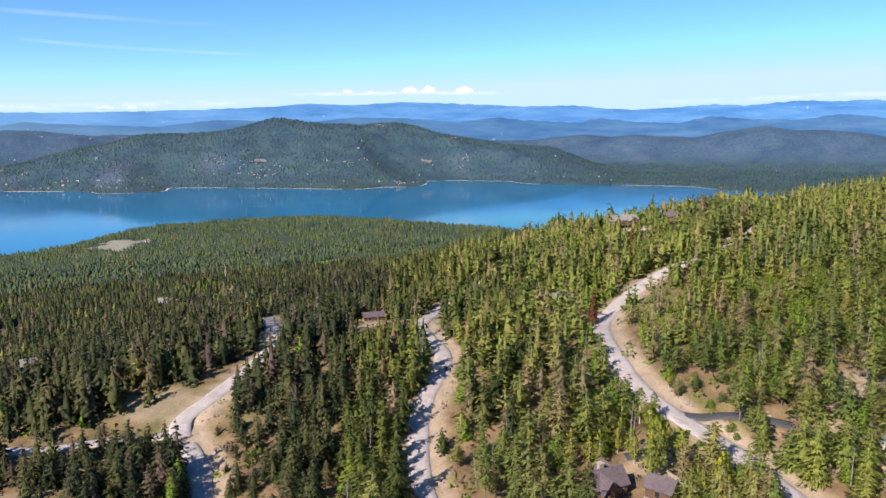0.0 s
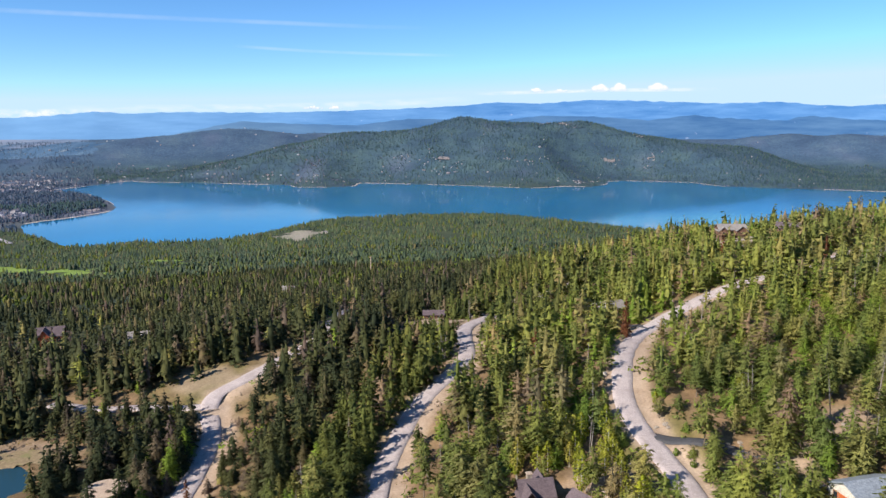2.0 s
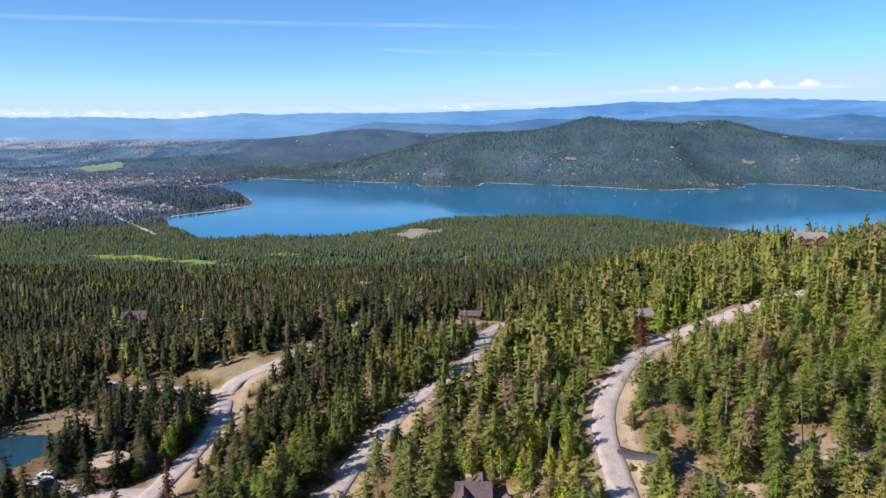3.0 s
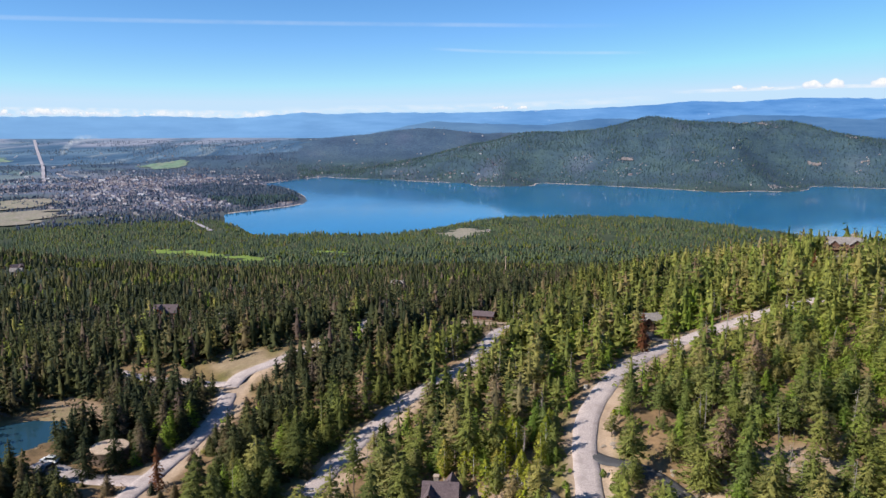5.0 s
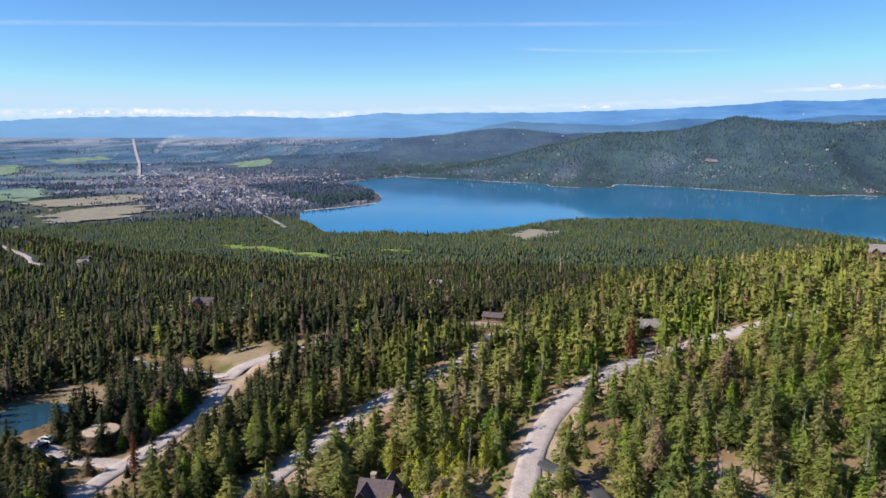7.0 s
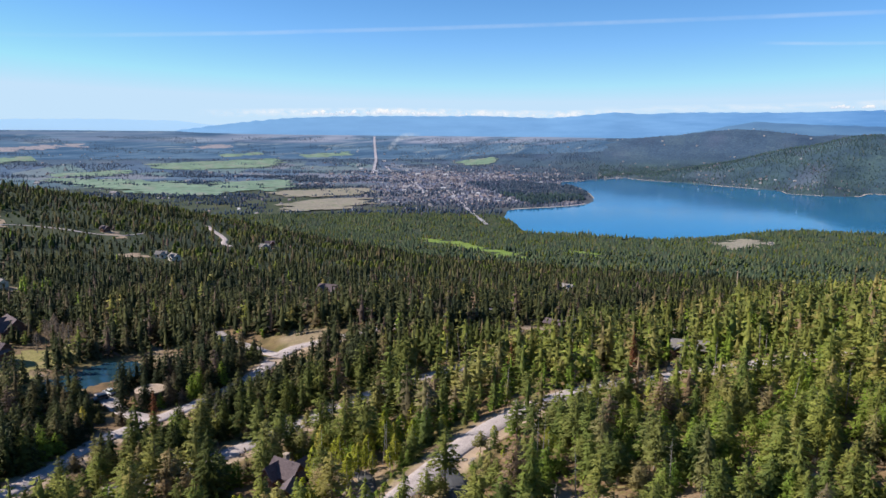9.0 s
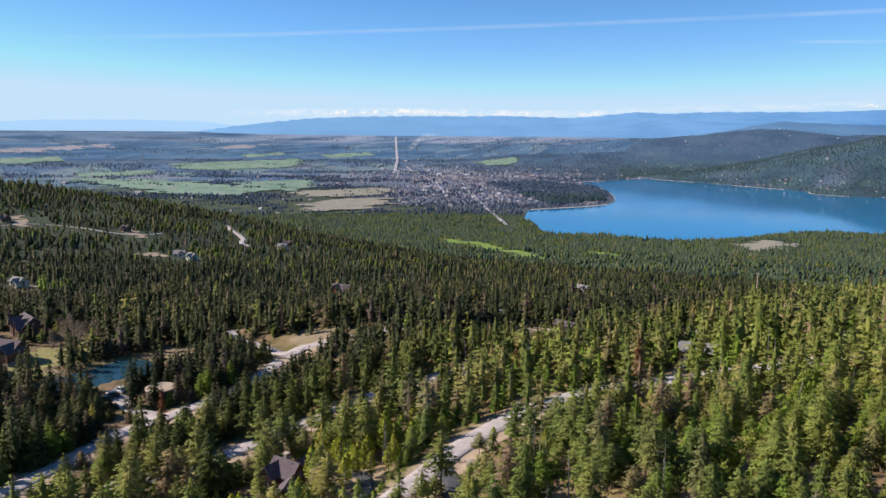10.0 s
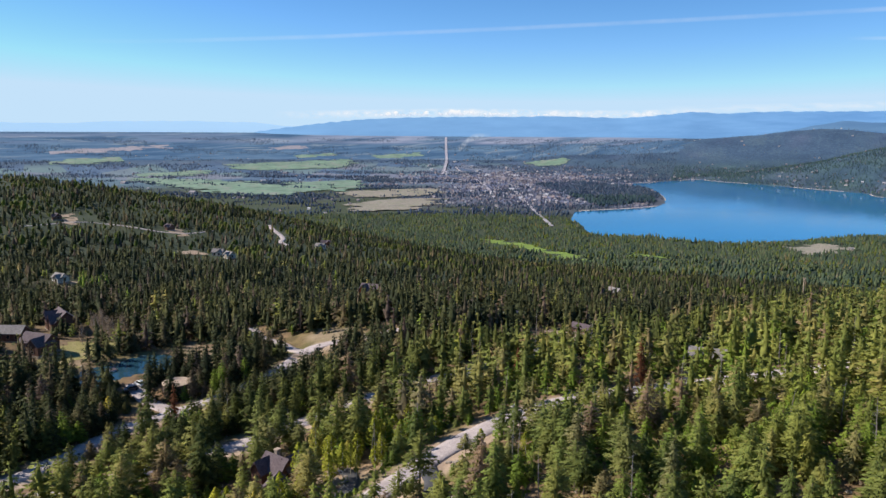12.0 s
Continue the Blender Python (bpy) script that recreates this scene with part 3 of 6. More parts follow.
# ---- trees ----
def sprays(rs, height, radius, base, boughs, per, size, droop, rough, round_top=0.0, slim=1.0):
    """A crown of boughs set in uneven whorls round the stem, each a drooping fan of narrow needle sprays."""
    n = boughs * per
    k = np.repeat(np.arange(boughs), per)
    u = 1 - (1 - (np.arange(boughs) + rs.rand(boughs)) / boughs) ** 0.75
    whorls = max(4, boughs // 5)
    u = np.clip((np.round(u * whorls) + rs.normal(0, 0.17, boughs)) / whorls, 0, 0.99)
    reach = radius * (1 - u) ** (0.64 - 0.24 * round_top) * (0.8 + 0.2 * np.minimum(1, u * 8)) * rs.uniform(1 - rough, 1 + rough * 0.55, boughs) + 0.12
    a = 2.39996 * np.arange(boughs) + rs.uniform(-0.5, 0.5, boughs)
    fall = droop * rs.uniform(0.3, 1.5, boughs)
    f = rs.uniform(0.12, 1.0, n) ** 0.62
    side = rs.uniform(-1, 1, n)
    out = np.stack([np.cos(a), np.sin(a), -fall], 1)[k]
    across = np.stack([-np.sin(a), np.cos(a), np.zeros(boughs)], 1)[k]
    at = out * (reach[k] * f)[:, None] + across * (side * 0.42 * reach[k] * (1.15 - 0.75 * f))[:, None]
    at[:, 2] += (base + (height - base) * u * 0.98)[k] - 0.12 * np.abs(side) * reach[k]
    at += rs.normal(0, 0.22 * size, (n, 3))
    d1 = out + across * (0.55 * side)[:, None] + rs.normal(0, 0.28, (n, 3))
    d1 /= np.linalg.norm(d1, axis=1)[:, None]
    d2 = across + np.array((0, 0, 1)) * rs.normal(0, 0.7, n)[:, None] + rs.normal(0, 0.3, (n, 3))
    d2 /= np.linalg.norm(d2, axis=1)[:, None] + 1e-6
    s = (size * rs.uniform(0.65, 1.35, n) * (0.5 + 0.5 * (1 - u[k])))[:, None]
    long, wide = 0.85 + 0.5 * slim, 0.8 - 0.25 * slim
    v = np.stack([at + d1 * s * long, at - d1 * s * 0.8 + d2 * s * wide, at - d1 * s * 0.8 - d2 * s * wide], 1).reshape(-1, 3)
    top = np.array([(0, 0, height + 0.1)] + [(0.06 * math.cos(q) * radius, 0.06 * math.sin(q) * radius, height - 0.09 * (height - base)) for q in (0, 2.1, 4.2)])
    t = np.arange(3 * n).reshape(-1, 3)
    return np.concatenate([v, top]), np.concatenate([t, np.array([(0, 1, 2), (0, 2, 3), (0, 3, 1)]) + 3 * n])


def body(rs, height, radius, sides, levels):
    """A whole crown seen from afar: uneven rings and a top."""
    rows = []
    for u, k in levels:
        q = (np.arange(sides) + rs.rand()) * 6.283 / sides + rs.uniform(-0.3, 0.3, sides)
        rr = radius * k * rs.uniform(0.7, 1.25, sides)
        rows.append(np.stack([np.cos(q) * rr, np.sin(q) * rr, height * (u + rs.uniform(-0.06, 0.06, sides))], 1))
    v = np.concatenate(rows + [[[0, 0, height]]])
    t = []
    for l in range(len(levels) - 1):
        for i in range(sides):
            a, b = l * sides + i, l * sides + (i + 1) % sides
            t += [(a, b, b + sides), (a, b + sides, a + sides)]
    last = (len(levels) - 1) * sides
    t += [(last + i, last + (i + 1) % sides, len(v) - 1) for i in range(sides)]
    return v, np.array(t)


def join(*bits):
    vs, ts, n = [], [], 0
    for v, t in bits:
        vs.append(v)
        ts.append(t + n)
        n += len(v)
    return np.concatenate(vs), np.concatenate(ts)


def leaves(rs, height, radius, base, count, size):
    """A loose crown of small leaf clumps, denser inside."""
    verts, tris = [], []
    for _ in range(count):
        u = rs.uniform(0, 1)
        z = base + (height - base) * u
        r = radius * math.sin(min(3.1, 0.35 + 2.7 * u)) * math.sqrt(rs.uniform(0.05, 1))
        a = rs.uniform(0, 6.28)
        c = np.array((math.cos(a) * r, math.sin(a) * r, z))
        d1, d2 = rs.normal(size=3), rs.normal(size=3)
        d1, d2 = d1 / np.linalg.norm(d1) * size * rs.uniform(0.6, 1.3), d2 / np.linalg.norm(d2) * size * rs.uniform(0.6, 1.3)
        i = len(verts)
        verts += [c - d1, c + d2, c + d1, c - d2 * 0.6]
        tris += [(i, i + 1, i + 2), (i, i + 2, i + 3)]
    return np.array(verts), np.array(tris)


def trunk(height, r0, sides=6, lean=0.0, limbs=0, rs=None):
    q = np.arange(sides) * 6.283 / sides
    levels = [(-0.4, 1.25), (0.4, 1.0), (height * 0.5, 0.62), (height, 0.12)]
    v = np.concatenate([np.stack([np.cos(q) * r0 * k + lean * z / height, np.sin(q) * r0 * k, np.full(sides, z)], 1) for z, k in levels])
    t = []
    for l in range(len(levels) - 1):
        for i in range(sides):
            a, b = l * sides + i, l * sides + (i + 1) % sides
            t += [(a, b, b + sides), (a, b + sides, a + sides)]
    bits = [(v, np.array(t))]
    for _ in range(limbs):
        z, a, n = height * rs.uniform(0.25, 0.9), rs.uniform(0, 6.28), height * rs.uniform(0.06, 0.16)
        e, s = np.array((math.cos(a) * n, math.sin(a) * n, z + n * rs.uniform(-0.2, 0.7))), 0.22 * r0
        bits.append((np.array([(-s, 0, z), (s, 0, z), (0, s, z + s), e]), np.array([(0, 1, 3), (1, 2, 3), (2, 0, 3)])))
    return join(*bits)


CONE, ROUND = ((0.06, 0.75), (0.26, 1.0), (0.64, 0.55)), ((0.08, 0.6), (0.45, 1.0), (0.82, 0.62))


def lifted(shape, base):
    """A body that starts at a height over the ground."""
    v, t = shape
    v = v.copy()
    v[:, 2] = base + v[:, 2] * (1 - base / v[:, 2].max())
    return v, t


def make_kinds():
    """Each kind: crown and trunk at full height 1 unit = 1 m, in three degrees of detail."""
    kinds = {}
    rs = np.random.RandomState(11)
    kinds["fir"] = [(join(sprays(rs, h, r, b, 98, 14, 0.37, 0.5, 0.45), lifted(body(rs, h * 0.85, r * 0.22, 6, CONE), b)), trunk(h * 0.96, 0.15)) for h, r, b in ((11.5, 3.0, 0.6), (13, 2.9, 1.2), (10, 3.0, 0.5), (12.5, 2.6, 1.6), (9, 2.75, 0.4))]
    kinds["pine"] = [(join(sprays(rs, h, r, b, 70, 15, 0.37, 0.12, 0.6, 1.0), lifted(body(rs, h * 0.96, r * 0.14, 6, ROUND), b)), trunk(h * 0.96, 0.15, lean=l, limbs=14, rs=rs)) for h, r, b, l in ((12.5, 2.75, 3.6, 0.2), (13.5, 2.6, 4.8, -0.2), (11, 2.9, 2.4, 0.1), (12, 2.5, 4.2, 0.3), (9.5, 2.9, 2.0, -0.1))]
    kinds["larch"] = [(join(sprays(rs, h, r, b, 76, 12, 0.34, 0.28, 0.5, 0.6), lifted(body(rs, h * 0.85, r * 0.2, 6, CONE), b)), trunk(h * 0.96, 0.11)) for h, r, b in ((9.5, 2.3, 0.6), (10.5, 2.1, 1.0), (7.5, 2.4, 0.3))]
    kinds["aspen"] = [(leaves(rs, h, r, b, 420, 0.24), trunk(h * 0.95, 0.11, limbs=12, rs=rs)) for h, r, b in ((9, 1.5, 1.8), (7.5, 1.3, 1.4), (8.5, 1.2, 2.4))]
    return kinds


KINDS = make_kinds()
_rs = np.random.RandomState(29)
MID = {
    "fir": [join(sprays(_rs, h, r, b, 44, 6, 0.56, 0.5, 0.4, slim=0.5), lifted(body(_rs, h * 0.85, r * 0.3, 5, CONE), b)) for h, r, b in ((11.5, 2.7, 0.5), (13, 2.6, 1.0), (10, 2.7, 0.5), (12, 2.3, 0.8))],
    "pine": [join(sprays(_rs, h, r, b, 38, 6, 0.58, 0.12, 0.5, 0.9, slim=0.5), lifted(body(_rs, h * 0.96, r * 0.2, 5, ROUND), b), trunk(h * 0.5, 0.15, 3)) for h, r, b in ((13, 2.5, 2.8), (11.5, 2.6, 2.0), (12, 2.2, 3.4))],
    "larch": [join(sprays(_rs, h, r, b, 38, 6, 0.52, 0.28, 0.45, 0.6, slim=0.5), lifted(body(_rs, h * 0.85, r * 0.24, 5, CONE), b)) for h, r, b in ((9.5, 2.1, 0.4), (8, 2.1, 0.4))],
}
PLAIN = {
    "fir": [join(sprays(_rs, h, r, b, 22, 3, 0.98, 0.45, 0.35, slim=0.0), lifted(body(_rs, h, r * 0.36, 4, CONE[:2]), b)) for h, r, b in ((11.5, 3.0, 0.5), (12.5, 2.9, 1.0), (10, 3.1, 0.5), (12, 2.7, 0.8))],
    "pine": [join(sprays(_rs, h, r, b, 22, 3, 0.98, 0.12, 0.4, 0.9, slim=0.0), lifted(body(_rs, h * 0.97, r * 0.26, 4, ROUND[:2]), b)) for h, r, b in ((12, 2.8, 2.6), (11, 2.9, 2.0), (11.5, 2.6, 3.2))],
    "larch": [join(sprays(_rs, h, r, b, 20, 3, 0.90, 0.28, 0.4, 0.6, slim=0.0), lifted(body(_rs, h, r * 0.3, 4, CONE[:2]), b)) for h, r, b in ((9.5, 2.05, 0.4), (8, 2.05, 0.4))],
}
SMALL = {
    "fir": [join(sprays(_rs, h, r, b, 8, 2, 1.45, 0.45, 0.35, slim=0.0), lifted(body(_rs, h, r * 0.5, 4, CONE[:2]), b)) for h, r, b in ((11.5, 2.5, 0.5), (13, 2.4, 1.0), (10, 2.5, 0.5), (12, 2.1, 0.8))],
    "pine": [join(sprays(_rs, h, r, b, 8, 2, 1.45, 0.12, 0.4, 0.9, slim=0.0), lifted(body(_rs, h * 0.97, r * 0.45, 4, ROUND[:2]), b)) for h, r, b in ((13, 2.3, 2.4), (11.5, 2.4, 2.0), (12, 2.0, 3.0))],
    "larch": [join(sprays(_rs, h, r, b, 8, 2, 1.25, 0.3, 0.4, slim=0.0), lifted(body(_rs, h, r * 0.5, 4, CONE[:2]), b)) for h, r, b in ((9.5, 2.0, 0.4), (8, 2.0, 0.4))],
}
FAR = [join(sprays(_rs, h, r, 0.4, 10, 1, 1.1, 0.45, 0.4, slim=0.0), body(_rs, h, r * 0.58, 4, CONE[:2])) for h, r in ((11.5, 2.3), (13, 2.1), (10, 2.4), (7, 2.1), (9, 2.0), (12, 1.9))]
FAR_ROUND = [body(_rs, h, r, 5, ROUND) for h, r in ((8, 2.3), (10, 2.4), (6.5, 2.2))]
DOT = [body(_rs, h, r, 4, ((0.05, 0.85), (0.5, 0.85))) for h, r in ((11, 2.4), (9, 2.6), (7, 2.4), (12, 2.1))]
SPECK = [(np.array([(r, 0, 0), (0, r, 0), (-r, 0, 0), (0, -r, 0), (0, 0, h)], float), np.array([(0, 1, 4), (1, 2, 4), (2, 3, 4), (3, 0, 4)])) for h, r in ((12, 2.6), (10, 2.8), (7, 2.6), (13, 2.3))]
TUFT = [leaves(_rs, 0.4, 0.8, 0.0, 5, 0.26), leaves(_rs, 0.5, 0.6, 0.0, 5, 0.22)]
CLUMP = [leaves(_rs, 1.5, 1.1, 0.0, 16, 0.32), leaves(_rs, 1.0, 1.2, 0.0, 14, 0.32)]
BUSH = [leaves(_rs, 1.6, 0.9, 0.0, 110, 0.13), leaves(_rs, 1.9, 0.8, 0.0, 110, 0.12)]


def outward(v):
    """Which way the foliage at each point of a crown looks on the whole: out from the stem and up."""
    rs = np.random.RandomState(len(v))
    top, low = v[:, 2].max(), v[:, 2].min()
    u = (v[:, 2] - low) / (top - low)
    wide = np.hypot(v[:, 0], v[:, 1])
    share = np.clip(wide / (0.5 * np.maximum(wide.max() * (1.05 - u), 0.15)), 0, 1)
    out = np.stack([v[:, 0] / (wide + 1e-4) * share, v[:, 1] / (wide + 1e-4) * share, 0.15 + 0.42 * u + 0.28 * (1 - share)], 1)
    out = out + np.repeat(rs.normal(0, 0.2, (len(v) // 3 + 1, 3)), 3, 0)[:len(v)]
    return out / np.linalg.norm(out, axis=1)[:, None]


def facing(v, t, o):
    """Turns each triangle so that it looks out of the crown."""
    n = np.cross(v[t[:, 1]] - v[t[:, 0]], v[t[:, 2]] - v[t[:, 0]])
    back = np.sum(n * o[t].sum(1), 1) < 0
    t = t.copy()
    t[back] = t[back][:, ::-1]
    return t


def planted(name, shapes, places, sizes, mat, label, category):
    """One object that holds many trees of the given shapes."""
    rs = np.random.RandomState(len(places))
    vs, ts, tones, leans, n = [], [], [], [], 0
    which = rs.randint(0, len(shapes), len(places))
    for w, (v, t) in enumerate(shapes):
        p, s = places[which == w], sizes[which == w]
        if not len(p):
            continue
        a = rs.uniform(0, 6.283, len(p))
        c, q = np.cos(a)[:, None], np.sin(a)[:, None]
        wide = (s ** 0.7 * rs.uniform(0.95, 1.4, len(p)))[:, None]
        x, y = v[None, :, 0] * wide, v[None, :, 1] * wide
        out = np.stack([x * c - y * q + p[:, :1], x * q + y * c + p[:, 1:2], v[None, :, 2] * s[:, None] + p[:, 2:3]], -1)
        o = outward(v)
        t = facing(v, t, o)
        leans.append(np.stack([o[:, 0] * c - o[:, 1] * q, o[:, 0] * q + o[:, 1] * c, np.repeat(o[None, :, 2], len(p), 0)], -1).reshape(-1, 3))
        vs.append(out.reshape(-1, 3))
        ts.append((t[None] + (np.arange(len(p)) * len(v))[:, None, None] + n).reshape(-1, 3))
        tones.append(np.repeat(rs.uniform(0, 1, len(p)), len(v)))
        n += len(p) * len(v)
    ob = mesh_object(name, np.concatenate(vs), np.concatenate(ts), mat, True, {"tone": np.concatenate(tones), "custom_normal": np.concatenate(leans)})
    return tagged(ob, label, category, kind="stuff")


def scatter(rs, az0, az1, r0, r1, spacing):
    """Places in a fan round the heart of the plan, jittered on a grid."""
    g = np.arange(-r1, r1, spacing)
    x, y = np.meshgrid(g, g)
    x, y = (x + rs.uniform(-0.45, 0.45, x.shape) * spacing).ravel(), (y + rs.uniform(-0.45, 0.45, y.shape) * spacing).ravel()
    r, az = np.hypot(x, y), np.degrees(np.arctan2(-x, y))
    m = (r > r0) & (r < r1) & (az > az0) & (az < az1)
    return x[m] + HEART[0], y[m] + HEART[1]


# built spots kept free of trees: x, y, radius
SPOTS = [(-322, 203, 7), (29, 125, 7), (26, 117, 4.5), (33, 117, 3.5), (38, 121, 4.5), (82, 123, 7), (78, 116, 6.5), (74, 108, 6), (66, 104, 5), (86, 354, 9), (84, 344, 7), (78, 341, 4), (95, 340, 4), (108, 343, 7), (110, 336, 4), (37, 240, 6.5), (-188, 244, 10), (-180, 235, 8), (-171, 229, 6), (-62, 121, 7), (-120, 88, 14), (-134, 80, 10), (-148, 95, 9), (-130, 109, 11), (-141, 108, 8), (-108, 92, 10),
         (-245, 100, 8), (-336, 199, 9), (-440, 186, 12), (-393, 292, 9), (-414, 306, 8), (-25, 247, 6), (-24, 238, 5), (-16, 240, 5), (-458, 108, 10), (-72, 111, 4), (24, 262, 3), (-130, 224, 7), (-150, 382, 7)]
MEADOWS = {}
MEADOWS["green"] = [[(-2811, 416), (-2486, 714), (-2178, 833), (-1842, 739), (-1895, 630), (-2161, 553)], [(-1818, 708), (-2017, 960), (-2309, 1155), (-2260, 879)], [(-2269, 1042), (-2264, 1157), (-1927, 978), (-1864, 898)],
                    [(-3164, 928), (-3363, 993), (-3381, 1283), (-3343, 1563), (-3069, 1417), (-3047, 1168)], [(-3015, 500), (-3174, 835), (-2858, 688), (-2830, 494)], [(-3690, 227), (-3783, 534), (-3609, 536), (-3542, 220)]]
MEADOWS["green"] += [[(-3469, 1745), (-3436, 2034), (-3302, 1928), (-3351, 1722)], [(-2814, 2306), (-2745, 2466), (-2639, 2398), (-2682, 2241)], [(-3601, 1359), (-3636, 1590), (-3520, 1512), (-3505, 1355)]]
MEADOWS["lawn"] = [[(-852, 749), (-806, 780), (-620, 753), (-548, 715), (-524, 684), (-657, 722), (-753, 742), (-826, 738)], [(-628, 857), (-535, 843), (-509, 813), (-589, 832)], [(-151, 796), (-129, 839), (-95, 922), (-90, 842), (-124, 732)]]
MEADOWS["tan"] = [[(-1369, 729), (-1575, 888), (-1521, 1085), (-1414, 948), (-1317, 822)], [(-1824, 881), (-1877, 1030), (-1806, 1225), (-1645, 1095), (-1637, 917)], [(-3955, 1320), (-4006, 1466), (-3923, 1569), (-3854, 1414)],
                  [(-4063, 245), (-4213, 840), (-4096, 762), (-3939, 239)], [(-560, 1140), (-549, 1200), (-493, 1210), (-468, 1155), (-484, 1063)]]
LOTS = [(-432, 190, 20, 6), (-462, 118, 24, 5), (-345, 184, 8, 8), (-176, 236, 11, 5), (122, 292, 5, 4), (114, 283, 5, 3), (148, 324, 7, 4), (78, 342, 5, 3), (96, 338, 5, 2.5)]
RAVINE = [(98, 164), (95, 175), (94, 186), (91, 198), (92, 216)]
VERGE = [(-90, 161), (-88, 166), (-80, 171), (-70, 177), (-63, 188), (-59, 205), (-55, 205), (-58, 184), (-60, 172), (-57, 164), (-60, 158), (-72, 158)]
FIELDS = [edge for some in MEADOWS.values() for edge in some]
CAPE = [(-1877, 1629), (-1913, 1865), (-1616, 1860), (-1373, 1690), (-1213, 1520), (-1190, 1310), (-1469, 1441)]


def is_free(x, y, margin):
    ok = np.ones(x.shape, bool)
    for pts, half, _, _ in LINES.values():
        d, _, side = line_dist(x, y, pts)
        ok &= d > half + np.where(side > 0, 2.4, 0.9) * (0.55 if half < 2 else 1) + margin
    ok &= (line_dist(x, y, RAVINE)[0] > 3.2) & ~inside(x, y, VERGE)
    for cx, cy, w, d in LOTS:
        ok &= np.hypot((x - cx) / w, (y - cy) / d) > 1.2
    for cx, cy, r in SPOTS:
        ok &= np.hypot(x - cx, y - cy) > r
    ok &= ~inside(x, y, grown(POND_EDGE, 3)) & ~inside(x, y, [(-106, 126), (-97, 136), (-84, 139), (-68, 145), (-72, 131), (-82, 128), (-92, 129)])
    for edge in FIELDS:
        ok &= ~inside(x, y, edge)
    return ok


# young, low growth: x, y, radius, share of the full height
LOW = [(110, 272, 11, 0.5), (140, 308, 11, 0.5), (-170, 231, 27, 0.42), (-182, 238, 18, 0.35), (-20, 232, 18, 0.32), (85, 338, 19, 0.32), (104, 332, 12, 0.55), (-51, 157, 15, 0.45), (-62, 108, 18, 0.6), (63, 217, 15, 0.45),
       (-420, 184, 32, 0.46), (-445, 112, 30, 0.46), (-430, 150, 22, 0.55), (-322, 196, 18, 0.45), (-502, 282, 16, 0.4), (-336, 178, 22, 0.5), (-236, 100, 18, 0.5), (-396, 262, 20, 0.5), (-440, 270, 24, 0.55), (-318, 190, 20, 0.5)]


def low_share(x, y):
    """How tall the trees may grow, of their full height."""
    s = np.ones(x.shape)
    for cx, cy, r, k in LOW:
        s = np.minimum(s, k + (1 - k) * smooth(0.6, 1.15, np.hypot(x - cx, y - cy) / r))
    return s


def open_share(x, y):
    s = np.zeros(x.shape)
    for cx, cy, rx, ry, k in CLEARINGS:
        s = np.maximum(s, (k + 0.25) * (1 - smooth(0.75, 1.1, np.hypot((x - cx) / rx, (y - cy) / ry))))
    return s


LONE = {"aspen": [(34, 138), (36, 136), (41, 134), (41, 132), (40, 136), (44, 130), (30, 136), (28, 136), (24, 135), (36, 133), (38, 129), (45, 124), (43, 136), (33, 141)],
        "fir": [(-77, 103), (-77, 97.5), (-77.8, 125.5), (-58, 113.5), (-55, 119), (-74, 124), (-77, 129), (-71, 130), (-67, 128), (-79, 134), (-66, 135), (-73, 136), (-61, 131), (-58, 128), (-70, 140), (-62, 138), (-76, 118), (-62, 97), (-66, 94), (-69, 99), (-64, 103), (-58, 99), (-72, 93), (-68, 88), (-60, 92), (-75, 88), (-55, 104), (-52, 98), (-71, 104), (-69, 115.5), (-53, 125), (-66, 129), (60, 132), (62, 126), (63, 123), (64, 120), (70, 122), (72, 118), (53, 117), (46, 116), (50, 112)],
        "larch": [(-234, 108), (-231, 113), (-236, 114), (-229, 109), (-238, 119), (-226, 116), (-240, 110), (-233, 120), (-398, 112), (-396, 118), (-402, 121), (-392, 114)],
        "pine": [(66, 131), (68, 126), (74, 122), (59, 141)]}


